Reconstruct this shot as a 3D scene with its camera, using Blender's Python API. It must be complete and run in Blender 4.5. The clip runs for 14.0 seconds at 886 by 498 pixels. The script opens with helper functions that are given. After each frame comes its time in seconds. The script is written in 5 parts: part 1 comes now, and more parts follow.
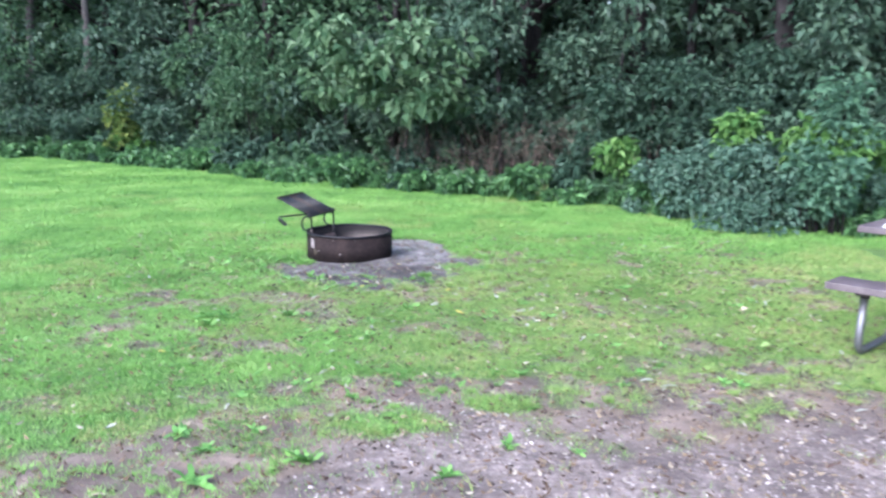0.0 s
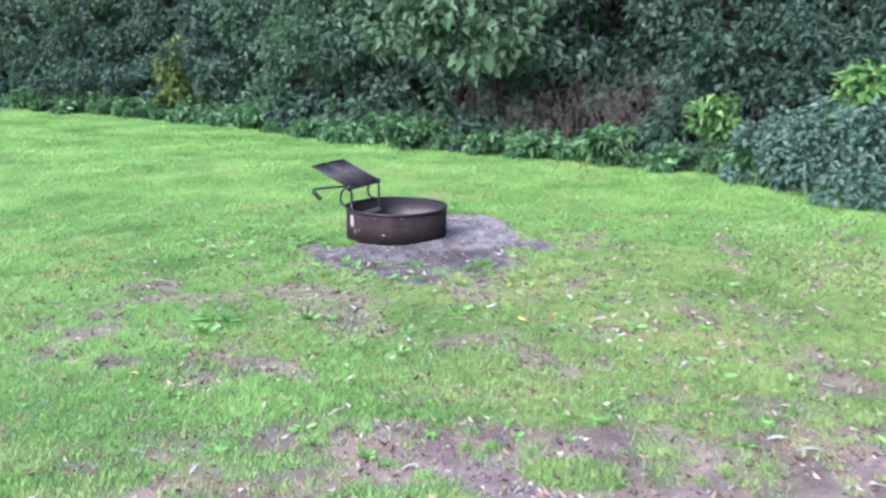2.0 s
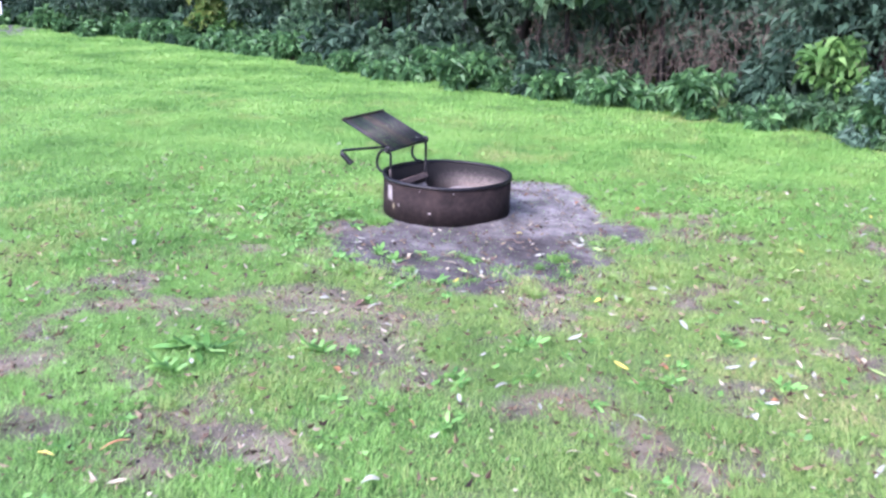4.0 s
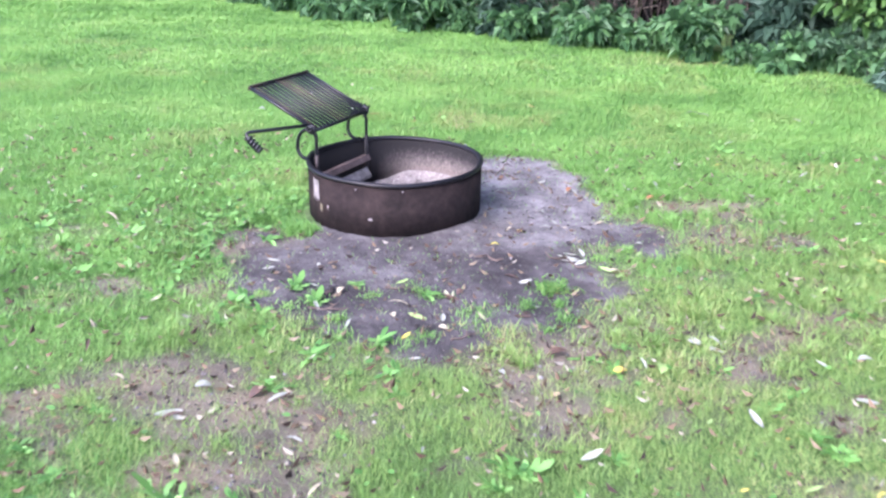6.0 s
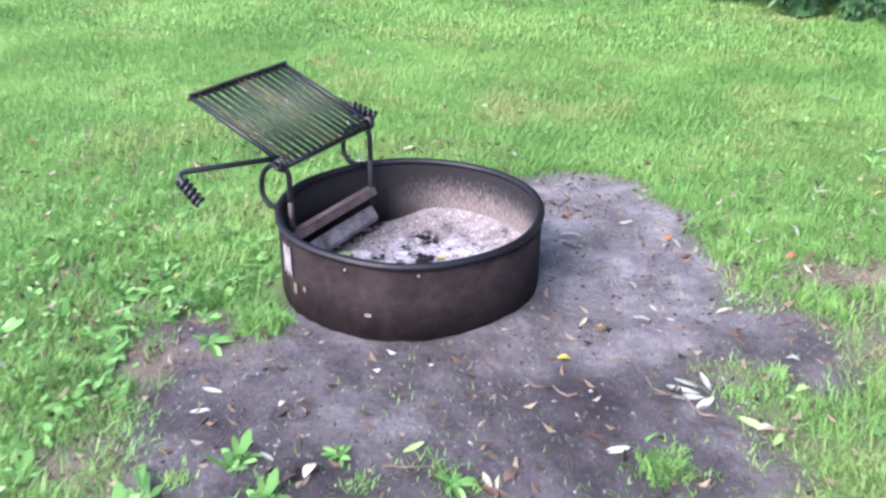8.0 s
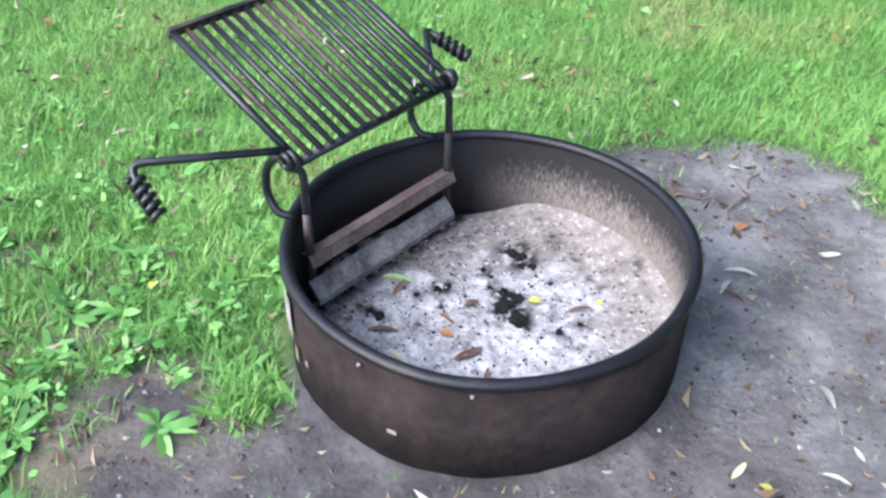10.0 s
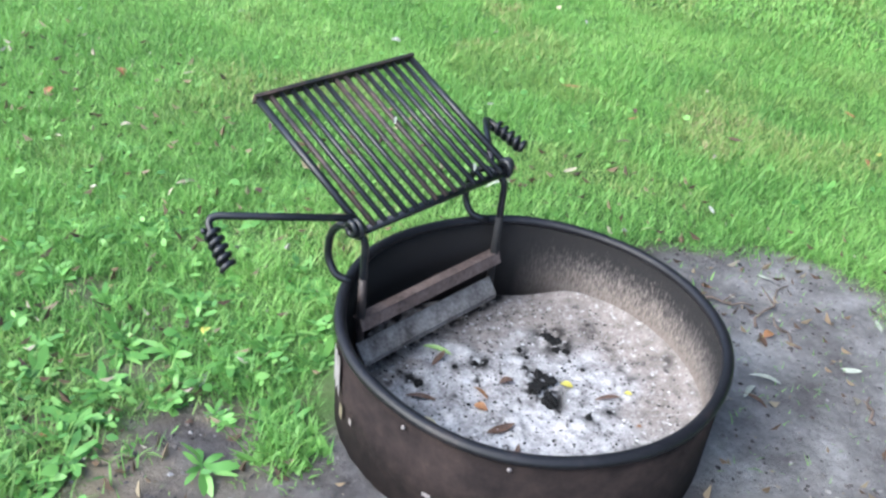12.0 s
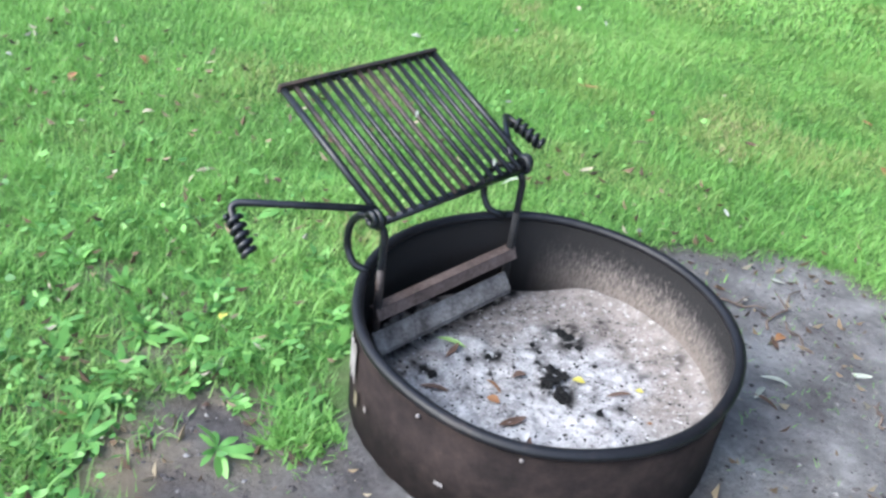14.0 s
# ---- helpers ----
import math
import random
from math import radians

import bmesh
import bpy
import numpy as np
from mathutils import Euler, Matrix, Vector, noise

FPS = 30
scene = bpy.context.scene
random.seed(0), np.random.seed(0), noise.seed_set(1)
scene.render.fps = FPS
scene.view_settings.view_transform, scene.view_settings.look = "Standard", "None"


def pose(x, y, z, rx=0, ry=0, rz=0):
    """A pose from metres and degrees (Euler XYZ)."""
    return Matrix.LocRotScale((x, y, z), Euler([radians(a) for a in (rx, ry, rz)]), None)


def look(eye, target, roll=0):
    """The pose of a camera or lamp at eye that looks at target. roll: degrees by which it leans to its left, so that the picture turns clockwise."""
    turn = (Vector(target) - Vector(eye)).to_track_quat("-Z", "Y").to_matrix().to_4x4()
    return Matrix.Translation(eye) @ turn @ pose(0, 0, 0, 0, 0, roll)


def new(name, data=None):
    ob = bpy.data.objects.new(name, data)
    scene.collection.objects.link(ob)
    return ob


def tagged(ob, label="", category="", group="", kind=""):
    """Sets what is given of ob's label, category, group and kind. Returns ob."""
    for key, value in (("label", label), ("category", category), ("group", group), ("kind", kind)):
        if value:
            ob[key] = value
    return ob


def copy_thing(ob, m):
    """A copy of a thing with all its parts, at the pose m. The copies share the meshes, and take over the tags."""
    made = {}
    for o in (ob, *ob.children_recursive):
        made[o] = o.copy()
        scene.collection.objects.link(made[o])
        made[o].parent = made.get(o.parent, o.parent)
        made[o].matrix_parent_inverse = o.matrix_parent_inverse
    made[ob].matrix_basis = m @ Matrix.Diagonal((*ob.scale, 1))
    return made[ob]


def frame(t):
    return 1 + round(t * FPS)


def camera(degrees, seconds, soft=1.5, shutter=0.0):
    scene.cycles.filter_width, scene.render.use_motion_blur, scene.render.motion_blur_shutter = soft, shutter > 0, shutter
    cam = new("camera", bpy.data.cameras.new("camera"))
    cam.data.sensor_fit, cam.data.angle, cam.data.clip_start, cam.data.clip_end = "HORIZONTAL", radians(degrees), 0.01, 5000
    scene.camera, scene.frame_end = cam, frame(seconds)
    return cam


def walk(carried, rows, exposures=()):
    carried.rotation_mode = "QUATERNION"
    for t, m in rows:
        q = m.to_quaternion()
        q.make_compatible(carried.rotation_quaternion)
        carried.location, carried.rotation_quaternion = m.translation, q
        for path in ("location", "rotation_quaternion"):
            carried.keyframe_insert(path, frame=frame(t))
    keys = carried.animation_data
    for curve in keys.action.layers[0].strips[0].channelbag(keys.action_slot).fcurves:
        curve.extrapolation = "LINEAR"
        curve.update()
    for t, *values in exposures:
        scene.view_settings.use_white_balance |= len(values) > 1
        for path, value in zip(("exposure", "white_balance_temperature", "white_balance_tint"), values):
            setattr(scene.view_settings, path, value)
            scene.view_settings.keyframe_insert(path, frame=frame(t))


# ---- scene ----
cam = camera(51.2, 14.0, soft=2.5, shutter=0.4)
METRES, EYE, TILT, LEAN, TURN = 7.671, 1.6335, 0.0, 0.0, 0.0
ROWS = [
    (0.0, 0.0, 0.0, 0.0, 0.11, -10.31, -0.61),
    (0.5, 0.0116, 0.0504, -0.0005, 3.76, -10.21, 0.55),
    (1.0, 0.016, 0.0876, -0.0032, 4.8, -12.3, -0.37),
    (1.5, 0.0113, 0.1366, -0.0039, 3.79, -12.92, -0.18),
    (2.0, 0.0111, 0.1819, -0.0078, 4.8, -13.1, -0.4),
    (2.5, 0.0071, 0.2337, -0.008, 11.29, -15.95, -0.86),
    (3.0, -0.0077, 0.2864, -0.0121, 8.86, -15.48, -0.92),
    (3.2, -0.0105, 0.3069, -0.0118, 8.0, -16.66, -1.05),
    (5.3, -0.0250, 0.5150, -0.0198, 9.02, -18.35, -2.4),
    (5.5, -0.0255, 0.5342, -0.0199, 9.44, -19.9, -1.32),
    (6.0, -0.0344, 0.5884, -0.0276, 5.78, -21.6, -0.83),
    (6.5, -0.0368, 0.6403, -0.0327, 7.93, -21.84, -1.03),
    (7.0, -0.0371, 0.6925, -0.0318, 11.18, -25.29, -2.15),
    (7.5, -0.0498, 0.7435, -0.0355, 8.7, -24.43, 0.29),
    (8.0, -0.0548, 0.7876, -0.0366, 8.17, -26.07, -0.26),
    (8.2, -0.0545, 0.8095, -0.0366, 9.98, -26.84, 0.45),
    (10.3, -0.0664, 0.9457, -0.0436, 21.54, -37.7, -0.8),
    (10.5, -0.065, 0.9497, -0.0421, 24.64, -36.04, 1.04),
    (11.0, -0.0691, 0.9406, -0.0375, 26.13, -33.72, -3.18),
    (11.5, -0.0721, 0.9263, -0.036, 23.89, -33.02, -5.42),
    (12.0, -0.0724, 0.9212, -0.0357, 23.11, -32.83, -5.51),
    (12.5, -0.0746, 0.9194, -0.035, 24.09, -32.07, -6.46),
    (13.0, -0.0729, 0.9184, -0.035, 23.64, -32.29, -6.27),
    (13.5, -0.0711, 0.9179, -0.0349, 22.41, -32.24, -6.69),
    (14.0, -0.0732, 0.9173, -0.0358, 24.53, -33.05, -6.63),
]
walk(cam, [(t, pose(0, 0, EYE, TILT, LEAN, TURN) @ pose(METRES * x, METRES * y, METRES * z, 90 + pitch, roll, yaw)) for t, x, y, z, yaw, pitch, roll in ROWS],
     [(0.0, 2.11, 5460.0, 18.0), (1.5, 2.14, 5460.0, 24.0), (3.0, 2.28, 5480.0, 32.0), (5.5, 2.29, 5560.0, 29.0), (7.0, 2.25, 5620.0, 29.0), (8.0, 2.20, 5620.0, 26.0), (10.5, 2.14, 5650.0, 8.0), (12.0, 2.03, 5680.0, 5.0), (14.0, 2.03, 5680.0, 5.0)])

# ---- light ----
world = bpy.data.worlds.new("overcast_sky")
scene.world = world
world.use_nodes = True
wn = world.node_tree
sky = wn.nodes.new("ShaderNodeTexSky")
sky.sky_type, sky.sun_disc = "NISHITA", False
sky.sun_elevation, sky.sun_rotation = radians(43), radians(220)
sky.air_density, sky.dust_density, sky.ozone_density = 1.0, 4.0, 1.0
wn.nodes["Background"].inputs["Strength"].default_value = 0.15
wn.links.new(sky.outputs[0], wn.nodes["Background"].inputs["Color"])
sun = new("sun", bpy.data.lights.new("sun", "SUN"))
sun.data.energy, sun.data.angle, sun.data.color = 0.72, radians(70), (1.0, 0.985, 0.95)
sun.matrix_world = look((-12, -14, 17), (0, 0, 0))


# ---- materials ----
def mat_new(name):
    m = bpy.data.materials.new(name)
    m.use_nodes = True
    return m, m.node_tree, m.node_tree.nodes["Principled BSDF"]


def node(nt, kind, **values):
    n = nt.nodes.new(kind)
    for key, value in values.items():
        n.inputs[key.replace("_", " ")].default_value = value
    return n


def ramp(nt, source, stops):
    r = nt.nodes.new("ShaderNodeValToRGB")
    els = r.color_ramp.elements
    while len(els) < len(stops):
        els.new(0.5)
    for e, (p, c) in zip(els, stops):
        e.position, e.color = p, (*c, 1)
    nt.links.new(source, r.inputs[0])
    return r.outputs[0]


def mix(nt, fac, a, b):
    m = nt.nodes.new("ShaderNodeMix")
    m.data_type = "RGBA"
    for sock, v in ((m.inputs[0], fac), (m.inputs[6], a), (m.inputs[7], b)):
        if isinstance(v, bpy.types.NodeSocket):
            nt.links.new(v, sock)
        else:
            sock.default_value = v if isinstance(v, float) else (*v, 1)
    return m.outputs[2]


def noise_out(nt, scale, detail=4.0, rough=0.55, coords="Object"):
    tc = nt.nodes.new("ShaderNodeTexCoord")
    n = node(nt, "ShaderNodeTexNoise", Scale=scale, Detail=detail, Roughness=rough)
    nt.links.new(tc.outputs[coords], n.inputs["Vector"])
    return n.outputs["Fac"]


def bump(nt, bsdf, height, strength, dist):
    b = node(nt, "ShaderNodeBump", Strength=strength, Distance=dist)
    nt.links.new(height, b.inputs["Height"])
    nt.links.new(b.outputs[0], bsdf.inputs["Normal"])


def surface(name, stops, scale, rough=0.7, metal=0.0, bump_scale=60.0, bump_dist=0.002, strength=0.5, spec=0.5):
    """A worn surface: colour stops over noise of two scales, with fine relief."""
    m, nt, b = mat_new(name)
    big, fine = noise_out(nt, scale), noise_out(nt, scale * 7, 6.0, 0.65)
    mm = node(nt, "ShaderNodeMath")
    mm.operation = "ADD"
    nt.links.new(big, mm.inputs[0])
    half = node(nt, "ShaderNodeMath")
    half.operation = "MULTIPLY_ADD"
    nt.links.new(fine, half.inputs[0])
    half.inputs[1].default_value, half.inputs[2].default_value = 0.7, -0.35
    nt.links.new(half.outputs[0], mm.inputs[1])
    nt.links.new(ramp(nt, mm.outputs[0], stops), b.inputs["Base Color"])
    b.inputs["Roughness"].default_value, b.inputs["Metallic"].default_value = rough, metal
    b.inputs["Specular IOR Level"].default_value = spec
    bump(nt, b, noise_out(nt, bump_scale, 5.0), strength, bump_dist)
    return m


def leafy(name, stops, rough=0.5, through_light=0.35, patch=0.0, spec=0.35, tone=""):
    """Leaves or blades: each island takes its own colour, and part of the light passes through."""
    m, nt, b = mat_new(name)
    geo = nt.nodes.new("ShaderNodeNewGeometry")
    source = geo.outputs["Random Per Island"]
    if tone:
        at = nt.nodes.new("ShaderNodeAttribute")
        at.attribute_name = tone
        source = at.outputs["Fac"]
    if patch:
        mm = node(nt, "ShaderNodeMath")
        mm.operation = "MULTIPLY_ADD"
        nt.links.new(source, mm.inputs[0])
        mm.inputs[1].default_value = 0.55
        n2 = node(nt, "ShaderNodeMath")
        n2.operation = "MULTIPLY_ADD"
        n3 = node(nt, "ShaderNodeMath")
        n3.operation = "MULTIPLY_ADD"
        nt.links.new(noise_out(nt, patch * 11.0, 2.0), n3.inputs[0])
        n3.inputs[1].default_value = 0.35
        nt.links.new(noise_out(nt, patch, 3.0), n3.inputs[2])
        nt.links.new(n3.outputs[0], n2.inputs[0])
        n2.inputs[1].default_value, n2.inputs[2].default_value = 1.7, -0.95
        nt.links.new(n2.outputs[0], mm.inputs[2])
        source = mm.outputs[0]
    colour = ramp(nt, source, stops)
    nt.links.new(colour, b.inputs["Base Color"])
    b.inputs["Roughness"].default_value = rough
    b.inputs["Specular IOR Level"].default_value = spec
    tr = nt.nodes.new("ShaderNodeBsdfTranslucent")
    nt.links.new(colour, tr.inputs["Color"])
    ms = nt.nodes.new("ShaderNodeMixShader")
    ms.inputs[0].default_value = through_light
    nt.links.new(b.outputs[0], ms.inputs[1])
    nt.links.new(tr.outputs[0], ms.inputs[2])
    nt.links.new(ms.outputs[0], nt.nodes["Material Output"].inputs["Surface"])
    return m


def ground_material():
    m, nt, b = mat_new("lawn_soil")

    def attr(name):
        a = nt.nodes.new("ShaderNodeAttribute")
        a.attribute_name = name
        return a.outputs["Fac"]
    soil = ramp(nt, noise_out(nt, 3.0, 8.0, 0.65), [(0.3, (0.065, 0.052, 0.046)), (0.5, (0.17, 0.137, 0.116)), (0.72, (0.31, 0.25, 0.20))])
    ash = ramp(nt, noise_out(nt, 2.2, 9.0, 0.68), [(0.34, (0.034, 0.031, 0.032)), (0.48, (0.088, 0.081, 0.082)), (0.6, (0.155, 0.146, 0.145)), (0.74, (0.26, 0.248, 0.243))])
    clods = ramp(nt, noise_out(nt, 9.0, 7.0, 0.7), [(0.46, (0.0, 0.0, 0.0)), (0.60, (0.55, 0.55, 0.55))])
    ash = mix(nt, clods, ash, (0.034, 0.030, 0.031))
    thatch = ramp(nt, noise_out(nt, 2.6, 6.0, 0.6), [(0.5, (0.0, 0.0, 0.0)), (0.64, (0.6, 0.6, 0.6))])
    soil = mix(nt, thatch, soil, (0.25, 0.185, 0.125))
    spilled = ramp(nt, noise_out(nt, 6.0, 9.0, 0.7), [(0.32, (0.085, 0.08, 0.08)), (0.5, (0.20, 0.192, 0.19)), (0.68, (0.38, 0.37, 0.365))])
    grit = ramp(nt, noise_out(nt, 14.0, 9.0, 0.75), [(0.32, (0.11, 0.09, 0.08)), (0.5, (0.225, 0.19, 0.172)), (0.68, (0.42, 0.37, 0.34))])
    green = ramp(nt, noise_out(nt, 5.0, 8.0, 0.65), [(0.3, (0.06, 0.105, 0.03)), (0.55, (0.10, 0.18, 0.05)), (0.75, (0.16, 0.25, 0.075))])
    mud = ramp(nt, noise_out(nt, 1.1, 5.0, 0.6), [(0.45, (0.0, 0.0, 0.0)), (0.60, (0.75, 0.75, 0.75))])
    grit = mix(nt, mud, grit, (0.085, 0.07, 0.066))
    colour = mix(nt, attr("grass"), soil, green)
    colour = mix(nt, attr("ash"), colour, ash)
    colour = mix(nt, attr("spill"), colour, spilled)
    colour = mix(nt, attr("gravel"), colour, grit)
    nt.links.new(colour, b.inputs["Base Color"])
    b.inputs["Roughness"].default_value = 0.9
    b.inputs["Specular IOR Level"].default_value = 0.25
    bump(nt, b, noise_out(nt, 38.0, 10.0, 0.75), 1.0, 0.02)
    return m


GROUND = ground_material()
BLADE = leafy("grass_blade", [(0.0, (0.098, 0.225, 0.05)), (0.35, (0.18, 0.37, 0.088)), (0.7, (0.255, 0.465, 0.12)), (1.0, (0.36, 0.54, 0.18))], 0.45, 0.45, patch=1.1, spec=0.35)
BLADE_DRY = leafy("thin_yellowish_blade", [(0.0, (0.12, 0.23, 0.06)), (0.4, (0.205, 0.35, 0.092)), (0.7, (0.29, 0.41, 0.125)), (0.9, (0.40, 0.40, 0.18)), (1.0, (0.38, 0.30, 0.18))], 0.5, 0.4, patch=0.9, spec=0.3)
WEED = leafy("weed_leaf", [(0.0, (0.06, 0.16, 0.036)), (0.45, (0.12, 0.285, 0.066)), (0.8, (0.185, 0.38, 0.095)), (1.0, (0.25, 0.46, 0.13))], 0.42, 0.3, spec=0.35, tone="tone")
LEAF_DARK = leafy("dark_woodland_leaf", [(0.0, (0.034, 0.066, 0.046)), (0.5, (0.060, 0.114, 0.074)), (1.0, (0.10, 0.17, 0.108))], 0.5, 0.25, spec=0.25)
LEAF_MID = leafy("mid_green_leaf", [(0.0, (0.036, 0.08, 0.041)), (0.5, (0.064, 0.135, 0.066)), (1.0, (0.11, 0.195, 0.10))], 0.5, 0.3, spec=0.25)
LEAF_TEAL = leafy("bluish_green_leaf", [(0.0, (0.022, 0.048, 0.032)), (0.5, (0.039, 0.08, 0.052)), (1.0, (0.068, 0.126, 0.08))], 0.55, 0.25, spec=0.2)
LEAF_BUSH = leafy("blue_green_bush_leaf", [(0.0, (0.04, 0.088, 0.062)), (0.5, (0.074, 0.145, 0.10)), (1.0, (0.125, 0.215, 0.152))], 0.5, 0.25, spec=0.25)
LEAF_PALE = leafy("pale_green_leaf", [(0.0, (0.05, 0.11, 0.052)), (0.5, (0.092, 0.17, 0.086)), (1.0, (0.155, 0.25, 0.13))], 0.5, 0.3, spec=0.25)
LEAF_BORDER = leafy("border_leaf", [(0.0, (0.04, 0.10, 0.04)), (0.5, (0.075, 0.175, 0.068)), (1.0, (0.135, 0.28, 0.10))], 0.45, 0.32, spec=0.3)
LEAF_LIME = leafy("lime_leaf", [(0.0, (0.06, 0.15, 0.042)), (0.5, (0.10, 0.22, 0.06)), (1.0, (0.16, 0.30, 0.082))], 0.5, 0.35, spec=0.2)
LEAF_SHOOT = leafy("young_blue_green_leaf", [(0.0, (0.05, 0.115, 0.075)), (0.5, (0.088, 0.182, 0.115)), (1.0, (0.145, 0.275, 0.165))], 0.5, 0.35, spec=0.2)
LEAF_YELLOW = leafy("yellow_green_leaf", [(0.0, (0.075, 0.13, 0.035)), (0.5, (0.12, 0.19, 0.05)), (1.0, (0.20, 0.25, 0.065))], 0.55, 0.4, spec=0.2)
STALK_DRY = leafy("dry_stalk", [(0.0, (0.05, 0.042, 0.036)), (0.6, (0.105, 0.085, 0.07)), (1.0, (0.19, 0.155, 0.125))], 0.8, 0.1, spec=0.15)
BARK = surface("grey_brown_bark", [(0.3, (0.010, 0.0095, 0.0095)), (0.55, (0.023, 0.0215, 0.0215)), (0.8, (0.05, 0.047, 0.047))], 5.0, 0.9, 0.0, 28.0, 0.02, 0.9, 0.2)
BARK_PALE = surface("pale_grey_bark", [(0.3, (0.05, 0.045, 0.044)), (0.55, (0.105, 0.098, 0.096)), (0.8, (0.18, 0.17, 0.168))], 5.0, 0.9, 0.0, 28.0, 0.02, 0.9, 0.2)
STEEL = surface("weathered_brown_steel", [(0.22, (0.006, 0.005, 0.005)), (0.45, (0.015, 0.0112, 0.011)), (0.68, (0.027, 0.0195, 0.018)), (0.84, (0.05, 0.035, 0.029)), (0.95, (0.10, 0.07, 0.055))], 5.0, 0.85, 0.0, 60.0, 0.004, 0.8, 0.12)
RIM = surface("dark_rim_steel", [(0.3, (0.005, 0.005, 0.007)), (0.6, (0.009, 0.009, 0.0115)), (0.85, (0.026, 0.020, 0.020))], 9.0, 0.45, 0.0, 110.0, 0.0015, 0.5, 0.3)
def lining_material():
    """Scaled steel: dark vertical streaks that thin out towards an ash-dusted foot."""
    m, nt, b = mat_new("streaked_lining")
    tc = nt.nodes.new("ShaderNodeTexCoord")
    mp = node(nt, "ShaderNodeMapping", Scale=(240.0, 240.0, 60.0))
    nt.links.new(tc.outputs["Object"], mp.inputs["Vector"])
    streak = node(nt, "ShaderNodeTexNoise", Scale=1.0, Detail=6.0, Roughness=0.7)
    nt.links.new(mp.outputs[0], streak.inputs["Vector"])
    sep = nt.nodes.new("ShaderNodeSeparateXYZ")
    nt.links.new(tc.outputs["Object"], sep.inputs[0])
    high = node(nt, "ShaderNodeMapRange")
    high.inputs["From Min"].default_value, high.inputs["From Max"].default_value = 0.075, 0.215
    high.inputs["To Min"].default_value, high.inputs["To Max"].default_value = 0.24, -0.28
    nt.links.new(sep.outputs["Z"], high.inputs["Value"])
    add = node(nt, "ShaderNodeMath")
    nt.links.new(streak.outputs["Fac"], add.inputs[0])
    nt.links.new(high.outputs[0], add.inputs[1])
    steel = ramp(nt, add.outputs[0], [(0.34, (0.012, 0.011, 0.011)), (0.46, (0.055, 0.048, 0.045)), (0.58, (0.125, 0.108, 0.097)), (0.70, (0.215, 0.182, 0.16)), (0.86, (0.275, 0.245, 0.225))])
    sooty = node(nt, "ShaderNodeMapRange")
    sooty.inputs["From Min"].default_value, sooty.inputs["From Max"].default_value = 0.10, 0.27
    nt.links.new(sep.outputs["X"], sooty.inputs["Value"])
    nt.links.new(mix(nt, sooty.outputs[0], steel, (0.011, 0.010, 0.010)), b.inputs["Base Color"])
    b.inputs["Roughness"].default_value = 0.9
    b.inputs["Specular IOR Level"].default_value = 0.25
    bump(nt, b, streak.outputs["Fac"], 0.6, 0.004)
    return m


SCORCHED = lining_material()
BLACK_STEEL = surface("black_steel", [(0.3, (0.008, 0.008, 0.008)), (0.6, (0.016, 0.014, 0.014)), (0.85, (0.035, 0.028, 0.025))], 9.0, 0.8, 0.0, 90.0, 0.002, 0.5)
RUST = surface("rusty_angle_steel", [(0.3, (0.05, 0.035, 0.030)), (0.5, (0.10, 0.072, 0.062)), (0.8, (0.17, 0.13, 0.115))], 14.0, 0.75, 0.0, 90.0, 0.003, 0.6, 0.3)
GREYSTEEL = surface("ash_dusted_steel", [(0.3, (0.06, 0.054, 0.051)), (0.52, (0.15, 0.138, 0.13)), (0.78, (0.27, 0.255, 0.243))], 18.0, 0.85, 0.0, 90.0, 0.003, 0.6, 0.2)
BLACK = surface("wet_black_paint", [(0.3, (0.006, 0.007, 0.009)), (0.6, (0.012, 0.013, 0.016)), (0.9, (0.032, 0.027, 0.024))], 18.0, 0.33, 0.0, 120.0, 0.0008, 0.3, 0.36)
BLACK_WORN = surface("rust_worn_black_paint", [(0.3, (0.010, 0.010, 0.011)), (0.55, (0.032, 0.023, 0.020)), (0.85, (0.085, 0.055, 0.042))], 10.0, 0.55, 0.0, 120.0, 0.0015, 0.5, 0.4)
def ash_material():
    m, nt, b = mat_new("pale_wood_ash")

    def attr(name):
        a = nt.nodes.new("ShaderNodeAttribute")
        a.attribute_name = name
        return a.outputs["Fac"]
    pale = ramp(nt, noise_out(nt, 22.0, 9.0, 0.75), [(0.3, (0.14, 0.133, 0.136)), (0.44, (0.30, 0.29, 0.294)), (0.56, (0.48, 0.47, 0.476)), (0.7, (0.70, 0.695, 0.70))])
    grey = ramp(nt, noise_out(nt, 30.0, 9.0, 0.7), [(0.3, (0.13, 0.115, 0.106)), (0.5, (0.235, 0.208, 0.192)), (0.72, (0.33, 0.30, 0.282))])
    colour = mix(nt, attr("old"), pale, grey)
    specks = ramp(nt, noise_out(nt, 130.0, 4.0, 0.7), [(0.60, (0.0, 0.0, 0.0)), (0.68, (0.9, 0.9, 0.9))])
    colour = mix(nt, specks, colour, (0.035, 0.033, 0.033))
    bright = ramp(nt, noise_out(nt, 75.0, 5.0, 0.7), [(0.56, (0.0, 0.0, 0.0)), (0.70, (0.7, 0.7, 0.7))])
    colour = mix(nt, bright, colour, (0.68, 0.675, 0.68))
    colour = mix(nt, attr("blackened"), colour, (0.014, 0.013, 0.013))
    nt.links.new(colour, b.inputs["Base Color"])
    b.inputs["Roughness"].default_value = 0.95
    b.inputs["Specular IOR Level"].default_value = 0.1
    bump(nt, b, noise_out(nt, 55.0, 8.0, 0.7), 0.9, 0.014)
    return m


